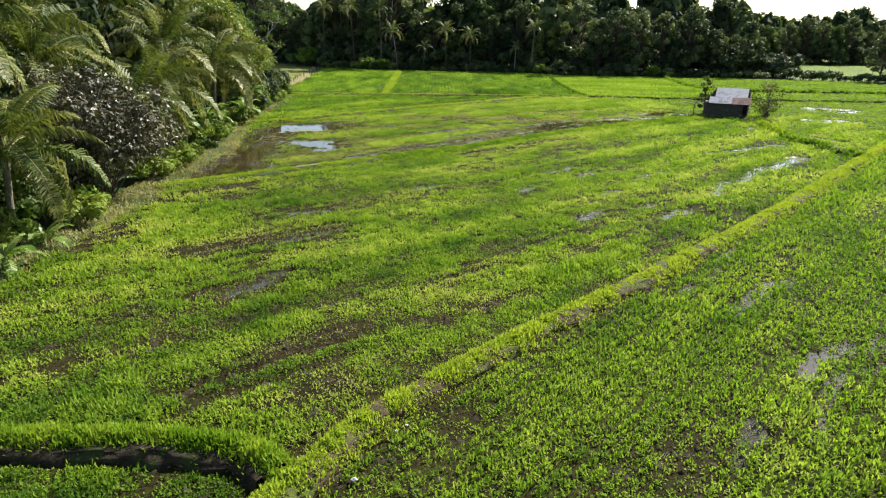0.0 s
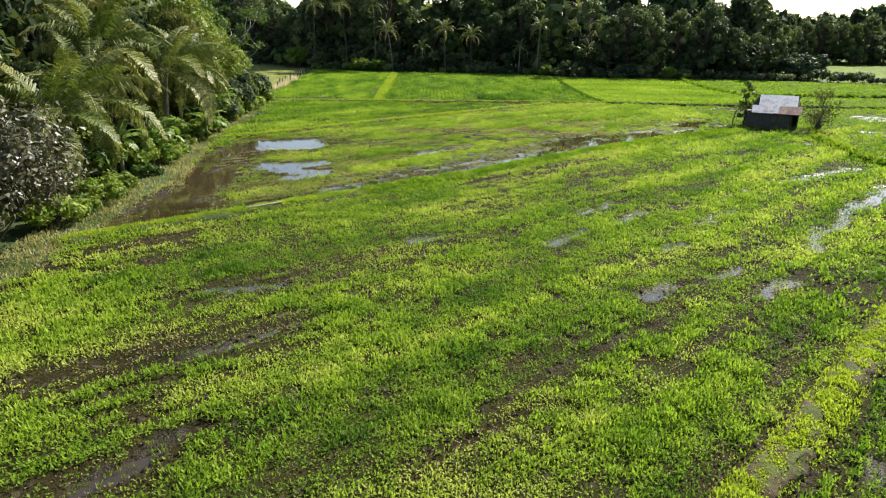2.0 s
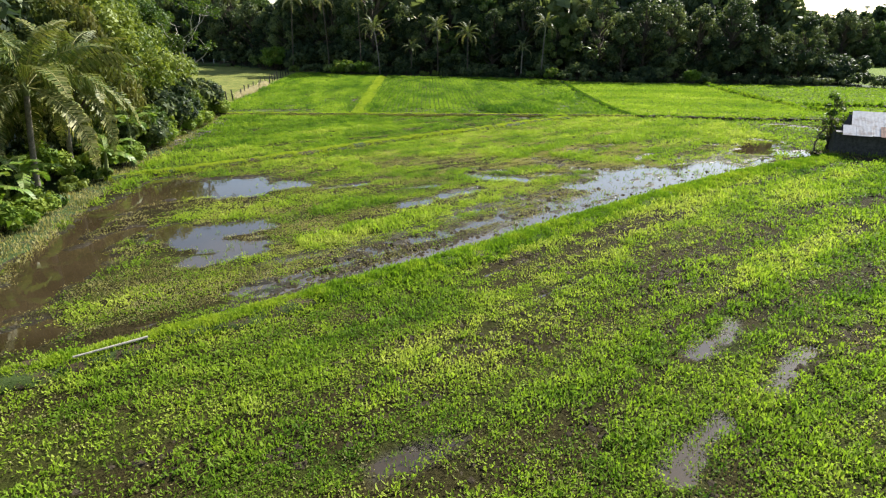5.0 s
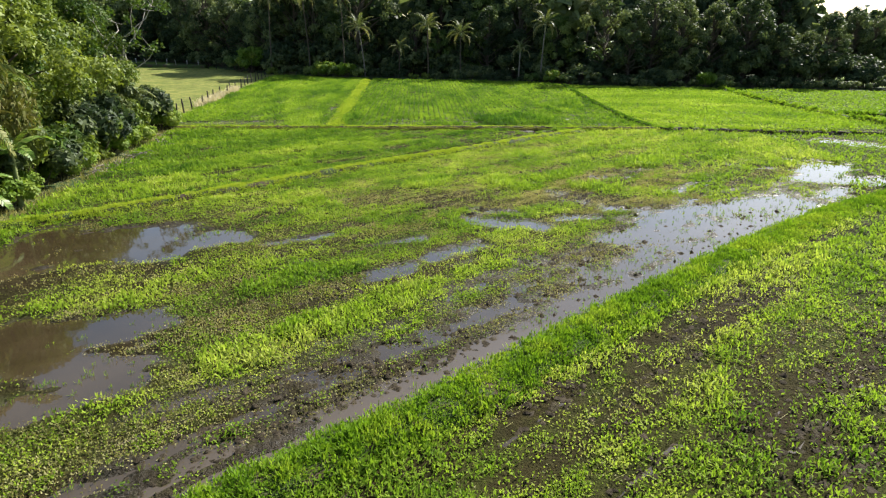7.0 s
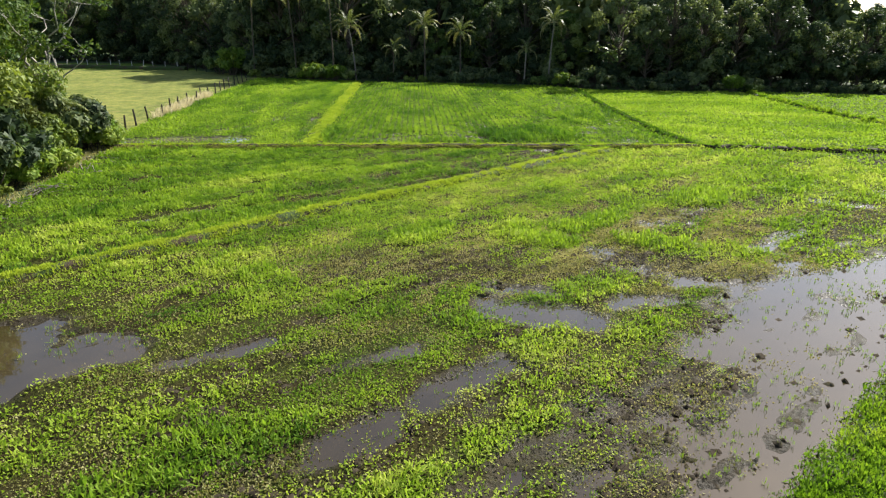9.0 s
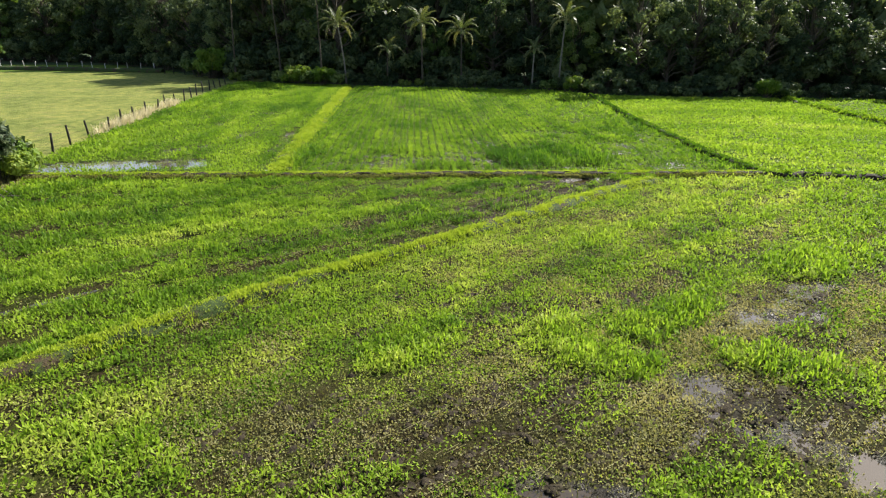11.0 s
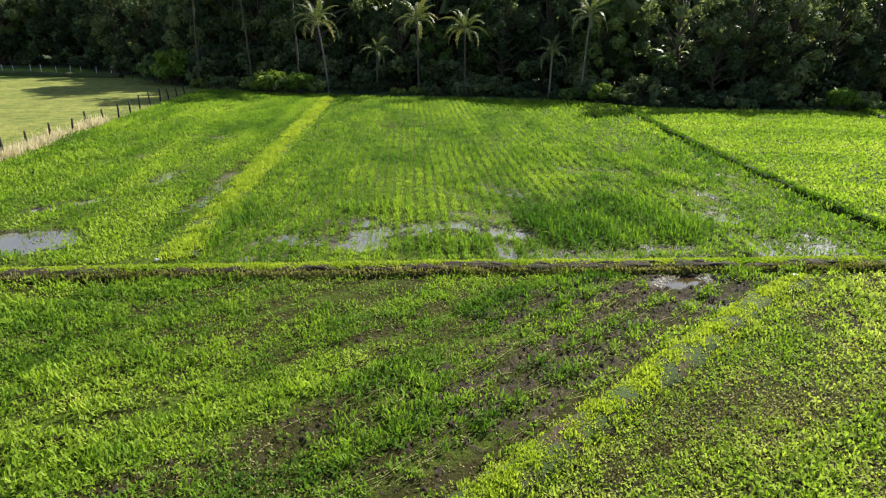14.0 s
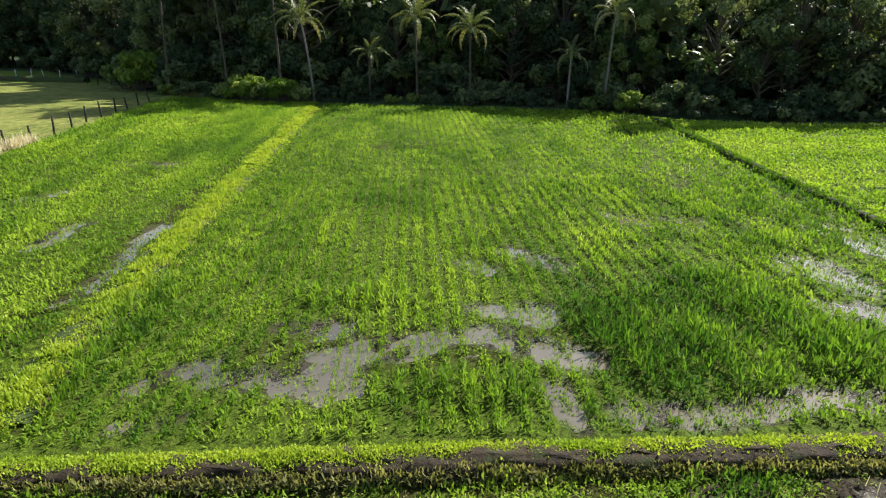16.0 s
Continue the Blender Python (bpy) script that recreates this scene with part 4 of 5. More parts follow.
def bank_grass(line, width, label, per_metre, tall, tint, blades=6, lean=0.6, wide=0.034, height=0.25, keep=1.0, material=None, tussock=0.85):
    pts = np.array(resampled(line, 0.05))
    n = int(len(pts) * 0.05 * per_metre)
    k = rng.integers(0, len(pts), n)
    off = rng.normal(0, width / 3.2, (n, 2))
    xy = pts[k] + off
    d = line_distance(xy[:, 0], xy[:, 1], line)[0]
    ok = (d < width * 0.62) & (rng.uniform(0, 1, n) < keep * (0.35 + (1 - tussock) + 1.2 * smooth(0.3, 0.6, vnoise(xy[:, 0], xy[:, 1], 1.6, 81, 3))))
    ok &= in_view(xy[:, 0], xy[:, 1])
    xy, d = xy[ok], d[ok]
    z = height * 0.85 * np.clip(1 - (d / (width * 0.5)) ** 2, 0, 1)
    mound_ = smooth(0.32, 0.62, vnoise(xy[:, 0], xy[:, 1], 0.4, 85, 2))
    heights = tall * rng.uniform(0.6, 1.3, len(xy)) * (1.1 - tussock * 0.75 + tussock * mound_)
    t = tint + 0.6 * (vnoise(xy[:, 0], xy[:, 1], 1.5, 83, 3) - 0.5) + 0.5 * (vnoise(xy[:, 0], xy[:, 1], 0.45, 87, 2) - 0.5)
    return tufts("bund_grass", xy, z, heights, np.clip(t, 0, 1), material or BUND_GRASS, blades, lean, wide, label, "grass", 0.2, 0.05, 0.3)


bank_grass([(x, y + 0.12) for x, y in BUND_A], 0.8, "bright thick grass on an earth bund", 420, 0.2, 0.62, 7, height=0.34, wide=0.028, tussock=0.3)
bank_grass(BUND_B, 0.85, "patchy yellow green grass on a brown bund", 240, 0.14, 0.9, 8, height=0.3, wide=0.03, tussock=0.65)
bank_grass(BUND_C[2:], 1.5, "lush dark green grass on a bund", 430, 0.165, 0.40, 6, lean=0.95, height=0.22, wide=0.03, tussock=0.6)
bank_grass(BUND_C[:3], 1.1, "short yellowish grass on the worn end of a bund", 520, 0.12, 0.62, 6, lean=0.95, height=0.22, wide=0.03, tussock=0.4)
bank_grass(BUND_D, 0.85, "short yellowish grass on a bund", 400, 0.13, 0.92, 6, height=0.26, tussock=0.6, wide=0.028)
bank_grass([(x, y + 0.04) for x, y in BUND_E[:5]], 0.8, "short yellow green grass along a straight bund", 520, 0.10, 0.72, 6, lean=0.9, height=0.29, tussock=0.2)
bank_grass(BUND_E[4:], 0.8, "short yellow green grass on the far end of a bund", 60, 0.16, 0.50, 8, height=0.29, wide=0.07)
bank_grass([(x, y - 0.34) for x, y in BUND_E[:5]], 0.3, "dark roots and dry grass hanging down a steep bund", 190, 0.17, 0.1, 6, lean=1.2, height=0.14, material=WITHERED, tussock=0.3)
bank_grass(BUND_F[:2] + [(-7.0, 106)], 1.35, "thick yellow grass covering a broad bund", 280, 0.17, 0.78, 6, lean=0.8, height=0.14, wide=0.036, tussock=0.8)
bank_grass([(-7.0, 106)] + BUND_F[2:], 1.35, "thick yellow grass on the far end of a broad bund", 120, 0.16, 0.85, 8, lean=0.9, height=0.14, wide=0.09)
# lowest tint continues the painted shade of this bund
bank_grass(BUND_G, 0.6, "grass tinted dark as shade on a bund", 60, 0.16, 0.0, 8, height=0.3, wide=0.04, tussock=0.3)
bank_grass(BUND_H, 0.9, "far grass on a bund", 35, 0.3, 0.45, 8, height=0.3, wide=0.09)
bank_grass(BUND_HUT, 1.1, "grass on the bund by the hut", 60, 0.28, 0.45, 8, height=0.32, wide=0.06)
bank_grass(BUND_BACK, 0.9, "far grass tinted dark as shade on a bund", 25, 0.3, 0.35, 8, height=0.3, wide=0.11)


# ---- trees ----
def leaves(points, size, name, material, droop=0.2, tint=None, outward=None, aspect=0.55, loose=0.8):
    """Many small pointed leaves at the given points, as one mesh. outward: the way that each leaf's face turns to."""
    n = len(points)
    face = rng.normal(0, loose, (n, 3)) + (np.array([0, 0, 0.9]) if outward is None else outward + [0, 0, 0.35])
    face /= np.linalg.norm(face, axis=1)[:, None] + 1e-9
    way = np.cross(face, rng.normal(0, 1, (n, 3)))
    way[:, 2] -= droop
    way /= np.linalg.norm(way, axis=1)[:, None] + 1e-9
    side = np.cross(face, way)
    side /= np.linalg.norm(side, axis=1)[:, None] + 1e-9
    s = (size * rng.uniform(0.6, 1.35, n))[:, None]
    p = np.asarray(points)
    w = side * s * aspect * 0.62
    v = np.stack([p - way * s * 0.5 - w, p - way * s * 0.5 + w, p + way * s * 0.7], 1)
    tri = np.arange(3 * n).reshape(n, 3)
    t = np.full(n, 0.4) if tint is None else tint
    return mesh_from(name, v.reshape(-1, 3), tri, material, np.repeat(t, 3))


def clumps(centres, radii, count, squash=0.75, shell=0.5):
    """Points gathered in clumps about the centres, denser towards each clump's skin."""
    share = np.array(radii) ** 2
    which = rng.choice(len(centres), count, p=share / share.sum())
    way = rng.normal(0, 1, (count, 3))
    way /= np.linalg.norm(way, axis=1)[:, None]
    r = np.array(radii)[which] * (shell + (1 - shell) * rng.uniform(0, 1, count)) * rng.uniform(0.75, 1.1, count)
    p = np.array(centres)[which] + way * r[:, None] * [1, 1, squash]
    return p, which, way


def crooked(a, b, n, wobble, sag=0.0):
    a, b = Vector(a), Vector(b)
    pts = []
    for k in range(n + 1):
        w = k / n
        j = Vector(rng.normal(0, wobble, 3)) * (4 * w * (1 - w)) + Vector((0, 0, sag * 4 * w * (1 - w)))
        pts.append(a.lerp(b, w) + j)
    return pts


def tree_meshes(tall, spread, low, count, size, leaf, subs=16, droop=0.2, limbs=True, leaf_aspect=0.6, fat=(0.24, 0.44), loose=0.8):
    """A trunk with limbs, and a crown of leaf clumps at the limbs' ends."""
    fork = tall * low
    trunk = [tube(crooked((0, 0, -0.3), (0, 0, fork), 4, 0.12), np.linspace(0.028, 0.018, 5) * tall, 8)]
    trunk.append(tube(crooked((0, 0, fork), (0.2, 0.1, tall * 0.86), 5, 0.25), np.linspace(0.018, 0.004, 6) * tall, 6))
    centres, radii = [], []
    for k in range(subs):
        w = (k + 0.5) / subs
        ang = k * 2.399 + rng.uniform(-0.4, 0.4)
        rise = low + (1 - low) * (0.12 + 0.80 * w)
        out = spread * (0.35 + 0.65 * math.sin(math.pi * min(1, 0.25 + 0.72 * w))) * rng.uniform(0.55, 1.05) * (1 - 0.55 * w**3)
        c = (out * math.cos(ang), out * math.sin(ang), tall * rise)
        start = (0, 0, fork + (tall * 0.8 - fork) * w * 0.8)
        if limbs:
            trunk.append(tube(crooked(start, c, 3, 0.12 * spread / 3, 0.1), np.linspace(0.009, 0.002, 4) * tall, 4))
        centres.append(c)
        radii.append(spread * rng.uniform(*fat))
    v, f = joined(trunk)
    tm = mesh_from("trunk", v, f, BARK, smoothed=True)
    p, which, way = clumps(centres, radii, count, 0.8, 0.62)
    tint = 0.05 + 0.5 * rng.uniform(0, 1, len(centres))[which] + 0.2 * rng.uniform(0, 1, count)
    return tm, leaves(p, size, "crown", leaf, droop, tint, way, leaf_aspect, loose)


def shrub_meshes(tall, spread, count, size, leaf, subs=9, droop=0.1):
    centres, radii, stems = [], [], []
    for k in range(subs):
        ang, out = k * 2.399, spread * math.sqrt((k + 0.3) / subs) * 0.8
        c = (out * math.cos(ang), out * math.sin(ang), tall * rng.uniform(0.3, 0.72) * (1 - 0.35 * (out / spread) ** 2))
        centres.append(c)
        radii.append(spread * rng.uniform(0.22, 0.40))
        stems.append(tube(crooked((0.1 * c[0], 0.1 * c[1], -0.15), c, 3, 0.08), (0.05, 0.035, 0.02, 0.008), 5))
    v, f = joined(stems)
    p, which, way = clumps(centres, radii, count, 0.85, 0.6)
    p[:, 2] = np.maximum(p[:, 2], rng.uniform(0.02, 0.5, count))
    tint = 0.1 + 0.4 * rng.uniform(0, 1, subs)[which] + 0.2 * rng.uniform(0, 1, count)
    return mesh_from("stem", v, f, BARK, smoothed=True), leaves(p, size, "foliage", leaf, droop, tint, way, 0.6, 0.55)


def frond_mesh(length, material, leaflets=34, droop=0.9, dry=0.0, wide=1.0, broad=0.24):
    """A palm frond that arches out along +x: a midrib with two rows of hanging leaflets."""
    rib = []
    for k in range(9):
        w = k / 8
        rib.append(Vector((length * (w - 0.18 * droop * w**3), 0, length * (0.36 * w - (0.36 + 0.30 * droop) * w**2.2))))
    rv, rf = tube(rib, np.linspace(0.035, 0.006, 9), 4)
    verts, faces, tint = [tuple(p) for p in rv], [tuple(q) for q in rf], [0.7] * len(rv)
    for k in range(leaflets):
        w = 0.14 + 0.86 * (k + 0.5) / leaflets
        f = w * 8
        i = min(int(f), 7)
        p = rib[i].lerp(rib[i + 1], f - i)
        way = (rib[i + 1] - rib[i]).normalized()
        span = length * broad * math.sin(math.pi * min(0.97, 0.22 + 0.74 * w)) ** 0.8
        for s in (-1, 1):
            hang = min(1.0, rng.uniform(0.35, 0.95) + 0.25 * droop)
            reach = span * rng.uniform(0.72, 1.12)
            d = (Vector((0, s, 0)) + way * rng.uniform(0.25, 0.85) + Vector((0, 0, rng.uniform(0.0, 0.32)))).normalized()
            a = p + d * reach * 0.5
            b = a + (d * (1 - hang) + Vector((0, 0, -hang))).normalized() * reach * 0.55
            wd = way * wide * (0.010 + 0.010 * rng.uniform()) * length / 3.5
            o = len(verts)
            verts += [tuple(q) for q in (p - wd * 0.5, p + wd * 0.5, a + wd, a - wd, b)]
            faces += [(o, o + 1, o + 2, o + 3), (o + 3, o + 2, o + 4, o + 4)]
            tint += [0.1 + dry + 0.5 * rng.uniform() * w] * 5
    me = bpy.data.meshes.new("frond")
    me.from_pydata(verts, [], [q if q[2] != q[3] else q[:3] for q in faces])
    me.attributes.new("tint", "FLOAT", "POINT").data.foreach_set("value", np.array(tint, np.float32))
    me.materials.append(material)
    return me


FRONDS = [frond_mesh(4.0, PALM_LEAF, 62, d, e, 1.9) for d, e in ((0.6, 0), (1.0, 0.06), (1.5, 0.16))]
FRONDS_FAR = [frond_mesh(3.8, PALM_LIT_TONE, 30, d, e, 2.6, 0.17) for d, e in ((0.55, 0.05), (1.1, 0.12), (1.8, 0.25))]


def palm(x, y, top, lean=(0, 0), fronds=18, size=1.0, turn=0.0, far=False, bark=PALM_BARK, label="coconut palm with arching fronds and a bare trunk", group="palms"):
    """A coconut palm: a ringed, leaning trunk and a crown of fronds."""
    t = thing("coconut_palm", pose(x, y, 0), label, "palm tree", group)
    pts = [Vector((lean[0] * w**1.6, lean[1] * w**1.6, -0.3 + (top + 0.3) * w)) for w in np.linspace(0, 1, 9)]
    v, f = tube(pts, np.array([0.21, 0.16, 0.14, 0.135, 0.13, 0.125, 0.12, 0.12, 0.11]) * (0.8 if far else 1.0), 8)
    part_mesh("trunk", mesh_from("trunk", v, f, bark, smoothed=True), t)
    top_ = pts[-1]
    v, f = tube([top_ - Vector((0, 0, 0.35)), top_ - Vector((0, 0, 0.1)), top_ + Vector((0, 0, 0.2)), top_ + Vector((0, 0, 0.9))], (0.12, 0.19, 0.12, 0.015), 7)
    crown = part_mesh("crown", mesh_from("crown", v, f, BANANA_STEM, smoothed=True), t, "green heart of the crown")
    bank_ = FRONDS_FAR if far else FRONDS
    for k in range(fronds):
        w = k / fronds
        up = (66 - 88 * w if far else 62 - 105 * w) + rng.uniform(-8, 8)
        me = bank_[0 if w < 0.3 else 1 if w < 0.7 else 2]
        m = Matrix.Translation(pts[-1]) @ pose(0, 0, 0, 0, 0, turn + k * 137.5 + rng.uniform(-12, 12)) @ pose(0, 0, 0, rng.uniform(-18, 18), -up, 0) @ Matrix.Diagonal((*[size * rng.uniform(0.85, 1.1)] * 3, 1))
        part_mesh("frond", me, crown, at=m)
    return t


# forest beyond the fields
CLUMPY = dict(fat=(0.14, 0.30), loose=0.6, leaf_aspect=0.62)
FOREST = [tree_meshes(13, 4.6, 0.06, 5200, 0.34, LEAF_SHADE_TONE, 36, **CLUMPY), tree_meshes(15, 4.9, 0.10, 5400, 0.36, LEAF_SHADE_TONE, 40, **CLUMPY), tree_meshes(11, 4.2, 0.05, 4600, 0.33, LEAF_FOREST_LIT, 32, **CLUMPY), tree_meshes(14.5, 4.3, 0.12, 4700, 0.35, LEAF_SHADE_TONE, 34, **CLUMPY)]
FOREST_BACK = [tree_meshes(14, 5.0, 0.02, 850, 1.35, LEAF_SHADE_TONE, 30, limbs=False, leaf_aspect=0.9), tree_meshes(15, 5.4, 0.02, 850, 1.35, LEAF_SHADE_TONE, 30, limbs=False, leaf_aspect=0.9)]
SHRUBS_FAR = [shrub_meshes(3.2, 2.2, 650, 0.38, LEAF_SHADE_TONE), shrub_meshes(2.4, 2.4, 650, 0.38, LEAF_SHADE_TONE), shrub_meshes(6.5, 3.0, 1500, 0.46, LEAF_SHADE_TONE, 16), shrub_meshes(2.2, 2.0, 650, 0.36, LEAF_MID)]


def plant(meshes, x, y, size, name, label, category, group, part_names=("trunk", "crown")):
    t = thing(name, pose(x, y, 0, 0, 0, rng.uniform(0, 360)) @ Matrix.Diagonal((size, size, size * rng.uniform(0.92, 1.1), 1)), label, category, group)
    for n, me in zip(part_names, meshes):
        part_mesh(n, me, t)
    return t


def forest_front(x):
    return float(np.interp(x, [-110, -60, -40, -24, -6, 8, 18, 24, 32, 50, 66, 72], [192, 186, 166, 147, 142, 139, 136.5, 130.5, 128, 127, 124, 124]))


for row, (back, step) in enumerate(((5.5, 4.4), (10.5, 5.0), (16, 4.6), (24, 5.0))):
    x = -92.0 + row * 1.7
    while x < (62, 62, 63, 64)[row]:
        y = forest_front(x) + back - (2.6 if x > 25 and row == 0 else 0) + rng.uniform(-2.2, 2.2)
        off = abs(x + 1.9 + 0.028 * (y - 150))
        notch = 0.5 if off < 2.4 else 0.72 if off < 4.4 else 1.0  # a gap in the tree tops
        # only shade-coloured crowns on the right, lit-coloured ones mixed in elsewhere
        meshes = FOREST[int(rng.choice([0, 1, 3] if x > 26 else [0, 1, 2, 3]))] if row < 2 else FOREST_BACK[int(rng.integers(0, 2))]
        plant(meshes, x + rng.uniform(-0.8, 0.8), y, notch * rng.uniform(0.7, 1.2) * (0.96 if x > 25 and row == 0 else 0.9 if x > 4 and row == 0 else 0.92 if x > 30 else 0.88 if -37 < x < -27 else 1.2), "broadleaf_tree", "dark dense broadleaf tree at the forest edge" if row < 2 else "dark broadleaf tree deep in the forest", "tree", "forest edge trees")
        x += step * rng.uniform(0.8, 1.25)
x = -96.0
while x < 70:
    k = int(rng.choice([0, 1, 2, 2]))
    plant(SHRUBS_FAR[k], x, forest_front(x) + (2.4 if k == 2 else -0.3) + rng.uniform(-1.0, 1.2), rng.uniform(0.6, 1.15), "shrub", "dark leafy undergrowth shrub below forest trees", "shrub", "forest undergrowth", ("stem", "foliage"))
    x += rng.uniform(1.2, 2.2)
for px_, py_, top, ln in ((-8.0, 138.4, 7.7, (-0.9, 0)), (-11.4, 139.5, 12.0, (-0.3, 0)), (-17.4, 142.4, 12.5, (-0.8, 0)), (2.2, 138.0, 7.9, (-0.2, 0)), (7.3, 136.4, 7.0, (-0.1, 0)), (16.3, 134.0, 4.7, (0.1, 0)), (19.6, 133.2, 8.4, (0.3, -0.3)), (-2.5, 138.0, 4.6, (0.1, 0)), (27.5, 137.5, 11.5, (0.3, 0)), (-24.5, 145.5, 12.5, (0.3, 0))):
    palm(px_, py_ + 0.8, top, ln, 12 if top < 6 else 17, 0.66 if top < 6 else 0.85, rng.uniform(0, 360), True, PALM_BARK if px_ in (-8.0, 16.3, 19.6) else BARK, "tall coconut palm standing at the forest edge", "forest edge palms")
x = -40.0
while x < 66:  # thickets that close the wood below the crowns
    for back in (9, 15):
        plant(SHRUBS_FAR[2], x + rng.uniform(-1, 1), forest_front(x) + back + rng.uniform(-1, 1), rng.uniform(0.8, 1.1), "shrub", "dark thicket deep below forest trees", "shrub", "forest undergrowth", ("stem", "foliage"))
    x += 2.6
x = -24.0
while x < 66:
    # right of x = 4 only shade-coloured leaves, painting the wood's shadowed foot
    plant(SHRUBS_FAR[int(rng.choice([0, 1, 3] if x < 4 else [0, 1, 1]))], x, forest_front(x) - 3.0 + rng.uniform(-0.7, 0.9), rng.uniform(0.35, 0.75), "shrub", "low leafy bush in front of the forest trees", "shrub", "forest undergrowth", ("stem", "foliage"))
    x += rng.uniform(1.3, 2.6)
# bushes at the forest's foot, their sunlit look put into brighter leaf colours
LIT_TONE_BUSHES = [shrub_meshes(3.6, 2.0, 1500, 0.30, LEAF_BRIGHT, 14), shrub_meshes(2.6, 1.7, 1200, 0.32, LEAF_FOREST_LIT, 11)]
for x, y, k, size in ((-14.6, 138.8, 0, 1.0), (-12.6, 138.2, 1, 1.1), (-11.0, 137.8, 0, 0.9), (-9.4, 138.0, 1, 0.9), (-16.8, 140.6, 1, 1.0), (-29.0, 150.0, 0, 1.5), (-31.5, 152.0, 1, 1.5), (17.8, 131.0, 1, 0.8), (20.6, 130.4, 0, 0.7), (23.0, 129.6, 1, 0.8), (41.0, 122.6, 0, 0.75), (43.5, 122.4, 1, 0.7)):
    plant(LIT_TONE_BUSHES[k], x, y, size, "shrub", "leafy bush with sunlight put into its leaf colour in front of the dark forest", "shrub", "forest undergrowth", ("stem", "foliage"))
# distance on the open side
for row in range(3):
    for k in range(26):
        plant(FOREST[k % 4] if row == 0 else FOREST_BACK[k % 2], 66 + 4.8 * k + rng.uniform(-1.5, 1.5), 186 + 7 * row + 0.3 * k + rng.uniform(-2, 2), rng.uniform(0.7, 0.98), "broadleaf_tree", "far dark broadleaf tree beyond open grassland", "tree", "distant trees")
for k in range(14):
    plant(SHRUBS_FAR[2], 67 + rng.uniform(-2.5, 1.5), 126 + 4 * k, rng.uniform(0.6, 1.0), "shrub", "dark tall bush at the corner of the forest", "shrub", "forest undergrowth", ("stem", "foliage"))
for k in range(36):
    plant(SHRUBS_FAR[k % 3], 72 + 3.6 * k + rng.uniform(-1.5, 1.5), 182 + 0.3 * k + rng.uniform(-2, 2), rng.uniform(0.7, 1.1), "shrub", "far dark tall bush beyond open grassland", "shrub", "distant bushes", ("stem", "foliage"))
for k in range(24):
    plant(FOREST_BACK[k % 2], 170 + 10 * k + rng.uniform(-3, 3), 290 + rng.uniform(-12, 12), rng.uniform(0.9, 1.2), "broadleaf_tree", "far dark broadleaf tree on the horizon", "tree", "distant trees")
for k in range(16):
    plant(SHRUBS_FAR[k % 2], 66.5 + 1.5 * k + rng.uniform(-0.6, 0.6), 122 - 0.75 * k + rng.uniform(-1, 1), rng.uniform(0.5, 0.95), "shrub", "dark low bush in a hedge beyond the paddies", "shrub", "far hedge", ("stem", "foliage"))
for x, y, z in ((81.5, 119, 0.62), (91, 118, 0.9), (98, 117, 0.85)):
    plant(FOREST[1], x, y, z, "broadleaf_tree", "dark spreading tree in a hedge beyond the paddies", "tree", "far hedge trees")

# ---- tree belt along the fields ----
BELT_TREES = [tree_meshes(9, 3.4, 0.12, 11500, 0.185, LEAF_MID, 30, fat=(0.18, 0.36)), shrub_meshes(8.2, 3.9, 16000, 0.17, LEAF_SHINY, 44), tree_meshes(10, 3.2, 0.12, 9000, 0.34, LEAF_DROOP, 26, 1.8, leaf_aspect=0.28), tree_meshes(11, 4.2, 0.10, 3800, 0.42, LEAF_SHADE_TONE, 26)]
BELT_SHRUBS = [shrub_meshes(3.0, 1.9, 2300, 0.23, LEAF_MID), shrub_meshes(2.0, 1.6, 1800, 0.2, LEAF_BRIGHT), shrub_meshes(3.6, 2.2, 2600, 0.24, LEAF_SHADE_TONE), shrub_meshes(1.3, 1.2, 1200, 0.17, LEAF_MID)]
BELT_DRY = shrub_meshes(4.6, 2.0, 3200, 0.2, LEAF_DROOP, 18)
plant(BELT_TREES[1], -16.4, 30.6, 1.0, "small_leaved_tree", "dense tree with small dark glossy purplish leaves", "tree", "tree belt")
palm(-16.6, 24.0, 3.5, (0.4, 0), 22, 1.05, 20, label="young coconut palm with long low drooping fronds")
palm(-19.6, 47.5, 6.6, (0.3, 0), 20, 1.2, 0)
palm(-17.8, 52, 5.2, (0.5, -0.2), 20, 1.2, 70)
palm(-19.2, 43.5, 4.2, (0.8, 0), 20, 1.2, 140)
palm(-23.5, 38, 8.0, (0.8, 0), 18, 1.25, 200)
palm(-20.5, 27, 7.4, (0.4, 0), 18, 1.25, 30)
palm(-25.5, 52, 9.0, (0, 0), 18, 1.2, 250)
palm(-21.5, 34.5, 6.0, (0.6, 0), 18, 1.2, 100)
palm(-18.4, 39.3, 3.8, (0.6, 0), 18, 1.1, 60)
palm(-18.6, 56.5, 5.0, (0.6, -0.3), 18, 1.1, 160)
plant(BELT_TREES[2], -19.8, 60.5, 1.0, "weeping_tree", "tall tree with feathery drooping yellowish foliage", "tree", "tree belt")
plant(BELT_TREES[2], -22.5, 56.0, 1.05, "weeping_tree", "tall tree with feathery drooping yellowish foliage", "tree", "tree belt")
for x, y, k, s in ((-21, 65, 0, 1.3), (-23.5, 73, 0, 1.3), (-26.5, 81, 0, 1.1), (-22.5, 69, 0, 1.15), (-24.6, 82.0, 0, 1.15)):
    plant(BELT_TREES[k], x, y, s, "broadleaf_tree", "leafy green tree in a dense belt beside the field", "tree", "tree belt")
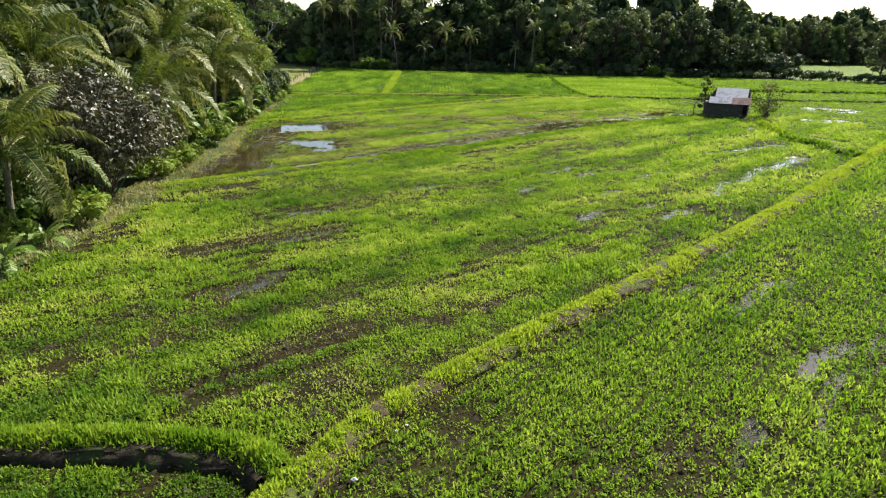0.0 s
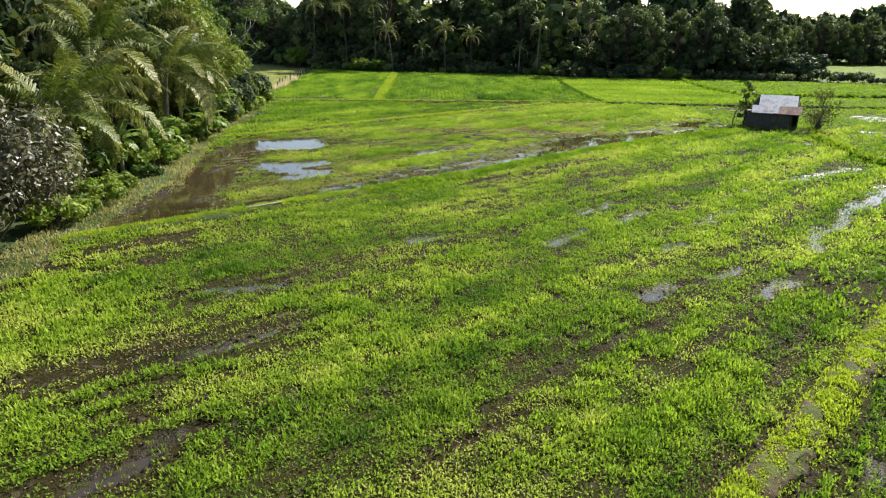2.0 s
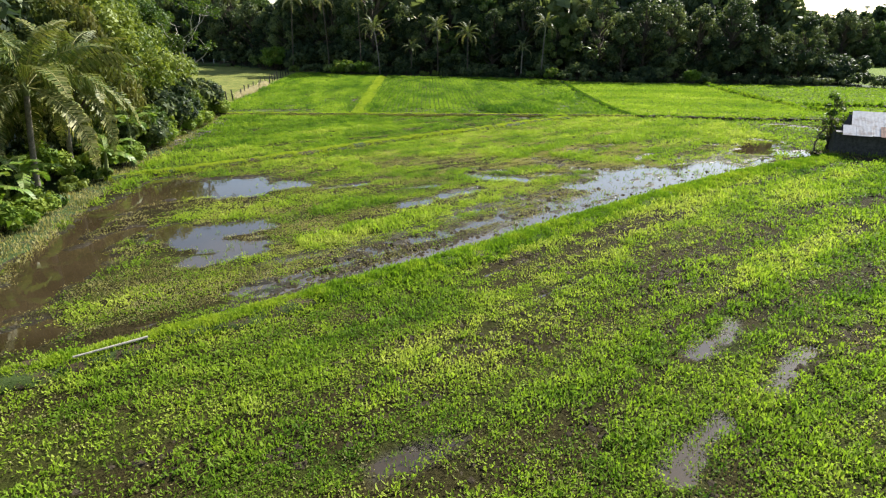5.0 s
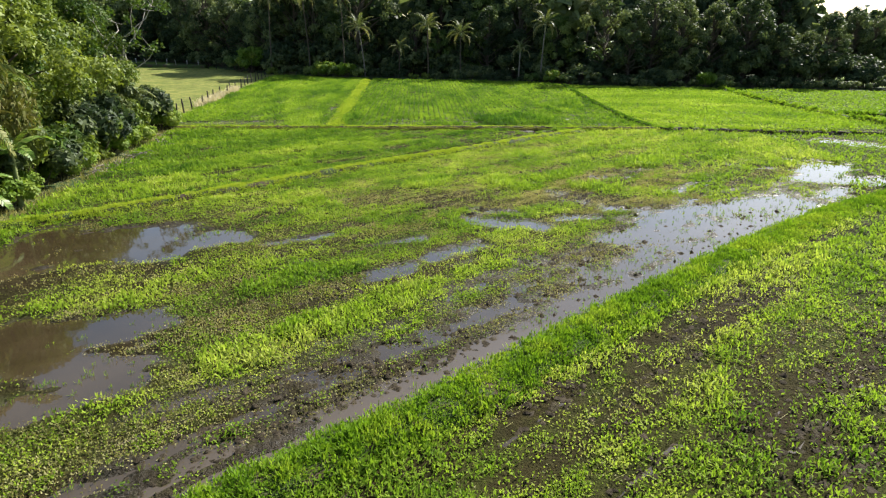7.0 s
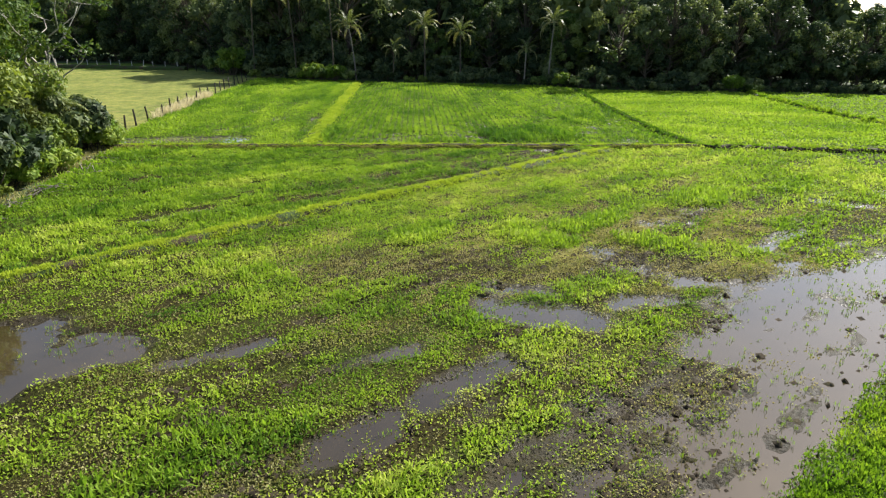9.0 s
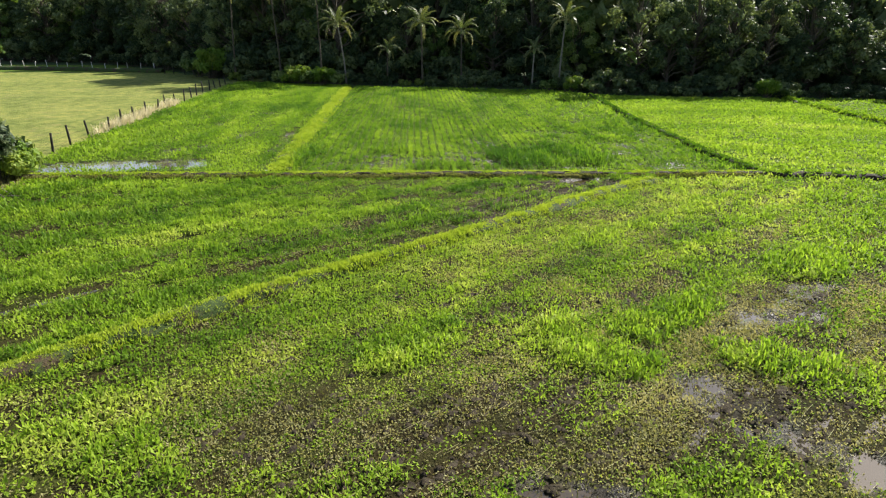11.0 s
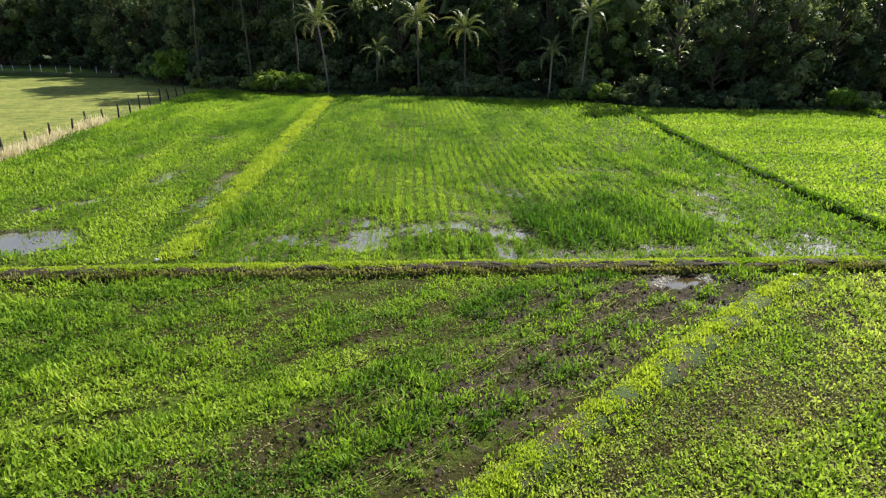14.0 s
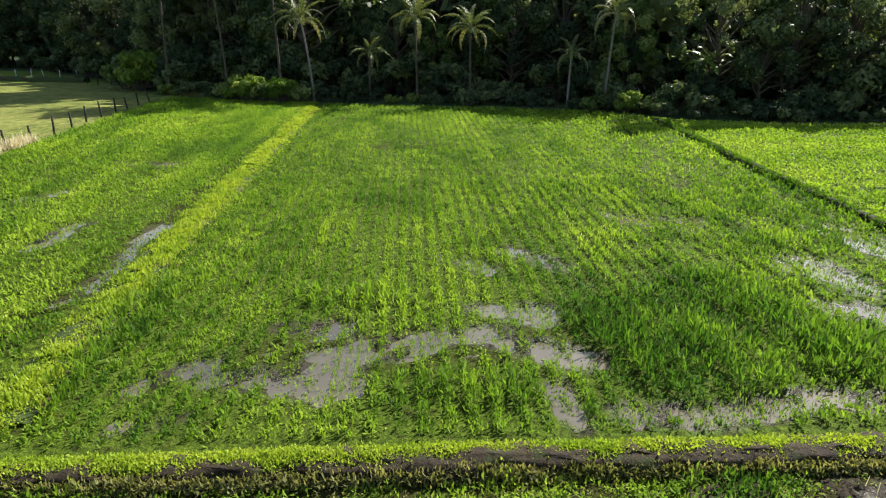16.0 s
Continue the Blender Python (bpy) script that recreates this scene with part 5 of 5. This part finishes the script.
for x, y, s in ((-20, 13, 0.9), (-24, 18, 1.1), (-26, 25, 1.1), (-28, 31, 1.15), (-28.5, 37, 1.1), (-27, 43, 1.1), (-29, 49, 1.2), (-28, 58, 1.15), (-27, 63, 1.1), (-28, 69, 1.0), (-30, 76, 1.0), (-33, 55, 1.2), (-34, 42, 1.2), (-33, 27, 1.2)):
    plant(BELT_TREES[3], x, y, 1.28 * s, "broadleaf_tree", "tall dark leafy tree deep in the belt", "tree", "tree belt")
y = 13.0
while y < 84:
    e = float(np.interp(y, [0, 20, 30, 45, 58, 70, 84], [-15.2, -15.4, -15.6, -16.2, -17.6, -18.4, -19.8]))
    if not 27 < y < 34 and rng.uniform() < 0.7:
        k = 3 if rng.uniform() < 0.4 else 1
        plant(BELT_SHRUBS[k], e + rng.uniform(-0.5, 0.3), y, rng.uniform(0.7, 1.1), "shrub", "low bright green bush at the field edge", "shrub", "belt shrubs", ("stem", "foliage"))
    if y > 58:
        plant(BELT_SHRUBS[0 if rng.uniform() < 0.6 else 2], e - 0.9 + rng.uniform(-0.4, 0.3), y + 0.5, rng.uniform(0.95, 1.3), "shrub", "broad leafy green bush overhanging the field", "shrub", "belt shrubs", ("stem", "foliage"))
    plant(BELT_SHRUBS[int(rng.integers(0, 3))], e - 2.4 + rng.uniform(-0.6, 0.6), y + 0.8, rng.uniform(0.8, 1.15) * (1.3 if 60 < y < 79 else 1.15 if 34 < y < 60 else 0.9), "shrub", "dense green bush in the tree belt", "shrub", "belt shrubs", ("stem", "foliage"))
    y += rng.uniform(1.4, 2.2)


x, y = scatter(-20, -13, 9, 84, 0.24)
edge = np.interp(y, [0, 20, 30, 45, 58, 70, 84], [-14.5, -14.2, -13.8, -14.4, -16.4, -17.0, -18.6])
ok = (x < edge + 0.5 * vnoise(x, y, 2, 97, 2)) & (x > edge - 2.0)
x, y = x[ok], y[ok]
tufts("weeds", np.column_stack([x, y]), 0 * x, 0.1 + 0.26 * vnoise(x, y, 2, 95, 3), np.clip(vnoise(x, y, 1.2, 99, 3) - 0.1, 0, 1), WITHERED, 9, 0.9, 0.04, "tangled olive and brown weeds between the rice and the tree belt", "weeds", spread=0.12)


palm(-21.6, 80.6, 2.6, (0.3, 0), 12, 0.75, 40, label="young palm with dark fronds rising from bushes")
for x, y, s_ in ((-21.0, 76.0, 1.15), (-20.4, 72.5, 1.0)):
    plant(BELT_DRY, x, y, s_, "shrub", "tall shrub with withered brown and olive leaves", "shrub", "belt shrubs", ("stem", "foliage"))
# cut branches left at the foot of the bushes
for x, y in ((-16.9, 66.4), (-16.7, 68.6), (-16.6, 71.2), (-17.0, 76.0), (-17.7, 79.4)):
    pile = thing("brush_pile", pose(x, y, 0.05), "dry grey branches heaped at the foot of bushes", "branches", "cut branches")
    for k in range(9):
        a = rng.uniform(0, math.tau)
        r = rng.uniform(0.5, 1.0)
        v, f = tube(crooked((-r * math.cos(a), -r * math.sin(a), rng.uniform(0, 0.15)), (r * math.cos(a), r * math.sin(a), rng.uniform(0.05, 0.4)), 4, 0.12), (0.03, 0.028, 0.022, 0.016, 0.008), 5)
        part_mesh("branch", mesh_from("branch", v, f, PALM_BARK), pile, at=Matrix.Translation((rng.normal(0, 0.25), rng.normal(0, 0.4), 0)))


def banana_leaf_mesh():
    """A long arching leaf along +x, split into torn segments on both sides of its midrib."""
    verts, faces, tint = [], [], []
    n = 16
    rib = [Vector((1.9 * (w - 0.12 * w**3), 0, 1.0 * w - 1.25 * w**2.2)) for w in np.linspace(0, 1, n + 1)]
    for s in (-1, 1):
        for k in range(1, n):
            wide = 0.30 * math.sin(math.pi * min(1, 0.12 + 0.85 * k / n)) ** 0.7
            sag = rng.uniform(0.05, 0.5)
            gap = 0.12 if rng.uniform() < 0.45 else 0.0
            a, b = rib[k], rib[k].lerp(rib[k + 1], 1 - gap)
            side = Vector((0.12, s * wide, -sag * wide))
            o = len(verts)
            verts += [tuple(a), tuple(b), tuple(b + side), tuple(a + side)]
            faces.append((o, o + 1, o + 2, o + 3))
            tint += [rng.uniform(0.2, 0.8)] * 4
    rv, rf = tube(rib, np.linspace(0.03, 0.006, n + 1), 4)
    o = len(verts)
    verts += [tuple(p) for p in rv]
    faces += [tuple(i + o for i in q) for q in rf]
    return mesh_from("leaf", verts, faces, BANANA_LEAF, tint + [0.9] * len(rv))


BANANA_LEAVES = [banana_leaf_mesh() for _ in range(3)]


def banana(x, y, tall, size, turn):
    t = thing("banana_plant", pose(x, y, 0), "banana plant with broad torn arching leaves", "banana plant", "banana plants")
    v, f = tube([(0, 0, -0.1), (0.02, 0, tall * 0.4), (0.05, 0.02, tall * 0.8), (0.05, 0.02, tall)], (0.13, 0.11, 0.09, 0.05), 8)
    stem = part_mesh("stem", mesh_from("stem", v, f, BANANA_STEM, smoothed=True), t)
    for k in range(8):
        m = Matrix.Translation((0.05, 0.02, tall - 0.05)) @ pose(0, 0, 0, 0, 0, turn + 137.5 * k) @ pose(0, 0, 0, rng.uniform(-10, 10), -40 + 8 * k, 0) @ Matrix.Diagonal((*[size * rng.uniform(0.8, 1.1)] * 3, 1))
        part_mesh("leaf", BANANA_LEAVES[k % 3], stem, at=m)


for x, y, tall, size, turn in ((-17.0, 60.0, 2.6, 1.0, 0), (-16.6, 46.5, 1.9, 1.0, 40), (-17.2, 44.0, 2.2, 1.0, 90), (-15.0, 23.2, 0.4, 0.75, 10), (-14.8, 20.6, 0.5, 0.75, 70), (-16.9, 49.5, 2.0, 1.0, 200), (-16.8, 56.5, 1.6, 0.9, 120), (27.8, 131.6, 4.4, 1.2, 30), (28.6, 132.4, 3.4, 1.2, 130), (29.0, 133.6, 4.6, 1.3, 200)):
    banana(x, y, tall, size, turn)


def bare_tree(x, y):
    """A pale tree that has shed most of its leaves."""
    t = thing("bare_tree", pose(x, y, 0), "pale half-bare tree with crooked branches and few leaves", "tree", "tree belt")
    pieces, ends = [tube(crooked((0, 0, -0.2), (0.3, 0, 5), 5, 0.12), np.linspace(0.2, 0.12, 6), 7)], []
    for k in range(9):
        a = (0.3 * (3 + 0.25 * k) / 5, 0, 3 + 0.25 * k)
        ang = k * 2.4
        b = (3.0 * math.cos(ang), 3.0 * math.sin(ang), 7.4 + rng.uniform(-1.6, 2.4))
        pieces.append(tube(crooked(a, b, 5, 0.25, 0.2), np.linspace(0.08, 0.02, 6), 5))
        for j in range(4):
            c = (b[0] + rng.normal(0, 0.9), b[1] + rng.normal(0, 0.9), b[2] + rng.uniform(0, 1.3))
            pieces.append(tube(crooked(b, c, 3, 0.1), (0.025, 0.018, 0.012, 0.006), 4))
            ends.append(c)
    v, f = joined(pieces)
    part_mesh("trunk", mesh_from("trunk", v, f, PALE_BARK, smoothed=True), t)
    p, _, _ = clumps(ends, [0.6] * len(ends), 1500)
    part_mesh("crown", leaves(p, 0.22, "crown", LEAF_MID), t)


bare_tree(-22.6, 83.6)

# ---- hut ----
def box(bm_, size, at, bevel=0.01):
    r = bmesh.ops.create_cube(bm_, size=1, matrix=at @ Matrix.Diagonal((*size, 1)))
    bmesh.ops.bevel(bm_, geom=list({e for v in r["verts"] for e in v.link_edges}), offset=bevel, segments=1, affect="EDGES")


def sheet_metal(name, a, b, rust, amount):
    m, nt, out = shader(name)
    stain = ramp(nt, noise_tex(nt, 1.6, 6, 0.65), [(0.62 - amount, (0, 0, 0)), (0.75 - amount, (1, 1, 1))])
    col = mix(nt, stain, ramp(nt, noise_tex(nt, 5, 4), [(0.3, a), (0.7, b)]), rust)
    principled(nt, out, col, 0.5, 0.1, 0.5)
    return m


ZINC = sheet_metal("weathered_zinc", (0.44, 0.42, 0.435), (0.60, 0.58, 0.585), (0.33, 0.27, 0.25), 0.12)
RUST = sheet_metal("rusty_sheet", (0.22, 0.09, 0.06), (0.36, 0.17, 0.12), (0.12, 0.05, 0.03), 0.2)
BOARD = bark_material("weathered_boards", (0.03, 0.028, 0.026), (0.09, 0.085, 0.08), 6)
BOARD_GREY = bark_material("grey_boards", (0.10, 0.10, 0.10), (0.2, 0.2, 0.2), 6)


def corrugated(wide, long, pitch=0.076):
    """A corrugated sheet in x and y, its waves across x."""
    n = int(wide / pitch * 4)
    x = np.linspace(-wide / 2, wide / 2, n + 1)
    z = 0.0035 * np.sin(x / pitch * math.tau)
    v = [(a, b, c + d) for d in (0, 0.004) for b in (0, long) for a, c in zip(x, z)]
    f = [(k, k + 1, n + 2 + k, n + 1 + k) for k in range(n)] + [(2 * n + 2 + k, 3 * n + 3 + k, 3 * n + 4 + k, 2 * n + 3 + k) for k in range(n)]
    return v, f


hut = thing("field_hut", pose(28.9, 63.65, 0, 0, 0, -27.8), "weathered dark board hut with a patched rusty metal roof", "hut")


def rail(name, size, at, label=""):
    bm_ = bmesh.new()
    box(bm_, size, at, 0.008)
    return part(name, bm_, BOARD, hut, label)


front = rail("wall", (3.5, 0.05, 0.09), pose(-0.3, 0.05, 1.36))
left = rail("wall", (0.05, 2.9, 0.09), pose(-1.97, 1.6, 1.3))
right = rail("wall", (0.05, 2.9, 0.09), pose(1.95, 1.6, 1.3))
rear = rail("wall", (3.9, 0.05, 0.09), pose(0, 3.06, 1.4))
roof = rail("roof", (3.4, 0.07, 0.09), pose(0.35, 1.58, 2.74), "patched corrugated roof on a ridge pole")
for k in range(20):  # front boards, the right bay left open
    if k < 17:
        bm = bmesh.new()
        h = 1.45 + 0.06 * rng.uniform(-1, 1)
        box(bm, (0.195, 0.025, h), pose(-1.95 + 0.2 * k, 0.01 * rng.uniform(-1, 1), h / 2 + 0.05, 0, rng.uniform(-1, 1), 0), 0.004)
        part("board", bm, BOARD, front)
for k in range(14):
    for side_x in (-2.02, 2.0):
        bm = bmesh.new()
        h = 1.45 + 1.0 * math.sin(math.pi * min(1, (k + 0.5) / 14)) * (1 if side_x > 0 else 0.35)
        box(bm, (0.025, 0.2, h), pose(side_x, 0.16 + 0.21 * k, h / 2 + 0.05, rng.uniform(-1, 1), 0, 0), 0.004)
        part("board", bm, BOARD, left if side_x < 0 else right)
for k in range(20):
    bm = bmesh.new()
    box(bm, (0.195, 0.025, 1.5), pose(-1.9 + 0.2 * k, 3.1, 0.8), 0.004)
    part("board", bm, BOARD, rear)
for a, b, h in ((-1.98, 0.06, 1.55), (1.95, -0.1, 1.6), (1.45, 0.0, 1.5), (-1.98, 3.0, 1.6), (1.95, 3.0, 1.6), (-1.1, 1.55, 2.8), (1.7, 1.55, 2.8)):
    bm = bmesh.new()
    bmesh.ops.create_cone(bm, cap_ends=True, segments=8, radius1=0.06, radius2=0.05, depth=h + 0.2, matrix=pose(a, b, h / 2 - 0.1))
    part("post", bm, BOARD, hut)
SLOPE = math.degrees(math.atan2(1.35, 1.85))
for a, w, y0, ln, lift, m in ((-0.72, 0.88, -0.1, 2.06, 0.0, ZINC), (0.08, 0.88, -0.3, 2.3, 0.012, ZINC), (0.88, 0.88, -0.2, 2.18, 0.0, ZINC), (1.50, 0.6, -0.2, 2.16, 0.012, ZINC), (-1.2, 0.85, -0.34, 0.95, 0.02, ZINC), (-0.42, 0.88, -0.36, 0.98, 0.032, ZINC), (0.9, 0.85, -0.36, 0.96, 0.03, RUST), (1.72, 0.88, -0.38, 1.0, 0.042, RUST)):
    v, f = corrugated(w, ln)
    z0 = 1.5 + (y0 + 0.3) * 1.35 / 1.85 + lift
    part_mesh("roof_sheet", mesh_from("roof_sheet", v, f, m), roof, "rust-brown metal sheet" if m is RUST else "pale grey metal sheet", at=pose(a, y0, z0, SLOPE + rng.uniform(-0.6, 0.6), 0, rng.uniform(-1, 1)))
for a in (-0.7, 0.1, 0.9, 1.5):
    v, f = corrugated(0.86, 1.9)
    part_mesh("roof_sheet", mesh_from("roof_sheet", v, f, ZINC), roof, "pale grey metal sheet", at=pose(a, 1.6, 2.86, -37, 0, 0))
v, f = corrugated(0.5, 0.5)
part_mesh("lean_to_sheet", mesh_from("lean_to_sheet", v, f, BOARD_GREY), hut, "grey sheet over the lean-to", at=pose(-1.75, -0.1, 1.62, 6, 0, 2))

bm = bmesh.new()  # dark boarded gable beside the roof sheets
near_side = [bm.verts.new(p) for p in ((-1.85, 0.55, 1.5), (-1.12, 0.55, 1.5), (-1.12, 1.35, 2.62), (-1.32, 1.35, 2.66))]
far_side = [bm.verts.new(v.co + Vector((0, 0.05, -0.02))) for v in near_side]
bm.faces.new(near_side)
bm.faces.new(far_side[::-1])
for k in range(4):
    bm.faces.new((near_side[k], far_side[k], far_side[(k + 1) % 4], near_side[(k + 1) % 4]))
part("gable", bm, BOARD, hut, "dark boarded gable")

# shrubs round the hut
TWIGGY = [tree_meshes(2.0, 1.0, 0.4, 90, 0.11, LEAF_DROOP, 9), shrub_meshes(3.6, 1.2, 420, 0.14, LEAF_DROOP, 30), tree_meshes(3.9, 1.6, 0.14, 800, 0.15, LEAF_DROOP, 15), tree_meshes(4.0, 0.8, 0.12, 700, 0.17, LEAF_MID, 14)]
for x, y, k, size, label in ((32.6, 62.8, 2, 1.0, "small spreading half-bare tree beside the hut"), (33.1, 63.9, 1, 0.85, "tall twiggy half-bare shrub beside the hut"), (27.9, 66.4, 3, 1.0, "slender dark leafy tree behind the hut"), (28.6, 66.9, 1, 0.95, "twiggy shrub rising behind the hut roof"), (26.6, 65.6, 0, 1.15, "small bare crooked tree beside the hut")):
    plant(TWIGGY[k], x, y, size, "shrub", label, "shrub", "shrubs by the hut", ("stem", "foliage"))
mound = [(26.0 + 6.4 * w + 0.3 * math.sin(9 * w), 64.6 - 3.0 * w) for w in np.linspace(0, 1, 8)]
bank(mound, 3.0, 0.22, "low mound of trampled earth and weeds below the hut", 0.15, EARTH_AND_SHADE, 0.1)
bank_grass(mound, 2.4, "brown trampled weeds round the hut", 45, 0.2, 0.2, height=0.2, wide=0.05, material=WITHERED)


# ---- fences ----
def fence(name, places, tall, thick, material, label, wires=3):
    t = thing(name, pose(places[0][0], places[0][1], 0), label, "fence")
    o = Vector((places[0][0], places[0][1], 0))
    for x, y in places:
        h = tall * rng.uniform(0.88, 1.12)
        v, f = tube([(0, 0, -0.2), (0.01, 0, h * 0.5), (0, 0.01, h), (0, 0.01, h + 0.01)], (thick, thick * 0.95, thick * 0.85, 0.01), 7)
        part_mesh("post", mesh_from("post", v, f, material), t, at=Matrix.Translation(Vector((x, y, 0)) - o) @ pose(0, 0, 0, rng.normal(0, 4), rng.normal(0, 4), 0))
    for k in range(wires):
        z = tall * (0.3 + 0.28 * k)
        v, f = tube([Vector((x, y, z)) - o for x, y in places], [0.006] * len(places), 3)
        part_mesh("wire", mesh_from("wire", v, f, POST_DARK), t)
    return t


fence("fence", [(-20.9 - 0.066 * (y - 90) + rng.uniform(-0.12, 0.12), y) for y in np.arange(87, 141, 2.9)], 1.2, 0.075, POST_DARK, "dark wooden post and wire fence along the pasture")
fence("fence", [(x, 163 + 4.5 * (-45 - x) / 20 + rng.uniform(-0.5, 0.5)) for x in np.arange(-84, -40, 2.2)], 1.5, 0.055, POST_PALE, "pale wooden post fence at the far pasture edge", 2)
fence("fence", [(x, 160.5 - 0.72 * (x + 41) + rng.uniform(-0.5, 0.5)) for x in np.arange(-41, -24, 1.9)], 1.4, 0.07, POST_DARK, "dark leaning post fence below the forest trees", 2)
bank([(-84, 168), (-62, 164.5), (-40, 160.5)], 1.6, 0.7, "grassy bank below the far pasture fence", 1.0)
x, y = scatter(-23.6, -20.6, 96, 116, 0.22)
ok = np.abs(x - (-20.9 - 0.066 * (y - 90)) - 0.1) < 0.5 * smooth(0.3, 0.7, vnoise(x, y, 3, 91, 2)) + 0.1
x, y = x[ok], y[ok]
tufts("dry_grass", np.column_stack([x, y]), 0 * x, 0.55 + 0.3 * rng.uniform(0, 1, x.size), 0.2 + 0.6 * rng.uniform(0, 1, x.size), DRY_GRASS, 7, 0.4, 0.05, "tall dry straw-coloured grass along the fence", "dry grass", spread=0.1)


# ---- mud clods, litter, stick, mast ----
def clods(n, boxes):
    """Lumps of turned mud where plants are few, and dark ones in place of shaded pits, as one mesh."""
    octa = np.array([(1, 0, 0), (0, 1, 0), (-1, 0, 0), (0, -1, 0), (0, 0, 1.0)])
    tri = np.array([(0, 1, 4), (1, 2, 4), (2, 3, 4), (3, 0, 4)])
    pts = []
    for x0, x1, y0, y1 in boxes:
        x, y = rng.uniform(x0, x1, n), rng.uniform(y0, y1, n)
        # lumps added along trodden lines in place of small shadowed pits
        trodden = np.where(y < 68, 0.55 * (1 - unworked(x, y, DIAG)) * smooth(0.4, 0.6, vnoise(x, y, 0.9, 131, 3)) * (wetness(x, y) < 0.3), 0)
        ok = in_fields(x, y) & (rng.uniform(0, 1, n) < np.maximum(bareness(x, y) * 1.3 * smooth(0.3, -0.3, furrow_wave(x, y)), trodden)) & (wetness(x, y) < 0.6)
        pts.append(np.column_stack([x[ok], y[ok]]))
    track = np.array(resampled(BUND_C[2:7], 0.35))  # footprints trodden along the puddle
    prints = sum(len(q) for q in pts)
    pts.append(track + [-0.88, 1.1] + rng.normal(0, 0.14, track.shape))
    pts.append(track[::2] + [-1.2, 1.5] + rng.normal(0, 0.25, track[::2].shape))
    p = np.concatenate(pts)
    z = np.maximum(ground_height(p[:, 0], p[:, 1]), -0.03) - 0.015
    size = 0.03 + 0.12 * rng.uniform(0, 1, len(p)) ** 3
    corner = (p[:, 0] > 2) & (p[:, 1] > 75) & (p[:, 0] < 13) & (p[:, 1] < 84)
    size = np.where(corner, 1.25 * size, size)
    lump = (p[:, 1] < 68) & (rng.uniform(0, 1, len(p)) < 0.5)
    size = np.where(lump, 0.05 + 0.09 * rng.uniform(0, 1, len(p)), size)
    z = z + np.where(lump, 0.02, 0)
    size[prints:] = rng.uniform(0.07, 0.16, len(p) - prints)
    v = octa[None] * size[:, None, None] * rng.uniform(0.35, 1.4, (len(p), 5, 3)) * [1, 1, 0.6]
    a = rng.uniform(0, math.tau, len(p))
    c, s_ = np.cos(a)[:, None], np.sin(a)[:, None]
    v = np.stack([c * v[..., 0] - s_ * v[..., 1] + p[:, :1], s_ * v[..., 0] + c * v[..., 1] + p[:, 1:], v[..., 2] + z[:, None]], -1)
    f = (np.arange(len(p)) * 5)[:, None, None] + tri[None]
    return tagged(new("mud_clods", mesh_from("mud_clods", v.reshape(-1, 3), f.reshape(-1, 3), CLOD)), "wet lumps of turned mud, and dark lumps for shaded pits, between seedlings", "mud", kind="stuff")


clods(24000, [(-15, 13, 9, 34), (-5, 16, 34, 54), (-8, 14, 70, 84), (1, 13, 75, 84), (-4, 16, 50, 68)])
bm = bmesh.new()
bmesh.ops.create_cone(bm, cap_ends=True, segments=8, radius1=0.035, radius2=0.026, depth=1.7, matrix=pose(-7.75, 37.35, 0.30, 90, 0, -52))
tagged(part("bamboo_pole", bm, PALE_BARK), "pale bamboo pole lying on a grassy bund", "pole")
BAG = bark_material("white_plastic", (0.6, 0.6, 0.6), (0.8, 0.8, 0.8), 8)


def plastic_bag(x, y, size, z):
    """A crumpled bag: a squashed ball with pushed-in folds."""
    bm_ = bmesh.new()
    bmesh.ops.create_icosphere(bm_, subdivisions=2, radius=size)
    for vert in bm_.verts:
        d = 0.6 + 0.7 * noise.noise(vert.co * 9 / (size * 10) + Vector((x, y, 0)))
        vert.co = Vector((vert.co.x * d * 1.3, vert.co.y * d, max(-0.02, vert.co.z * d * 0.6)))
    ob = part("plastic_bag", bm_, BAG)
    ob.matrix_basis = pose(x, y, z)
    return tagged(ob, "crumpled white plastic bag lying on a bund", "litter", "litter on the bunds")


for x, y, size, z in ((-0.75, 11.2, 0.05, 0.14), (-0.55, 11.4, 0.04, 0.14), (-1.45, 9.7, 0.07, 0.14), (12.9, 82.1, 0.22, 0.24), (-6.9, 84.5, 0.11, 0.12)):
    plastic_bag(x, y, size, z)
mast = thing("radio_mast", pose(217, 350, 0), "thin pale radio mast far beyond the trees", "mast")
for a in (-0.5, 0.5):
    for b in (-0.5, 0.5):
        v, f = tube([(a, b, 0), (a * 0.3, b * 0.3, 20)], (0.12, 0.08), 5)
        part_mesh("leg", mesh_from("leg", v, f, POST_PALE), mast)
bm = bmesh.new()
box(bm, (1.6, 1.6, 0.8), pose(0, 0, 20.2), 0.05)
part("antenna_head", bm, POST_PALE, mast)
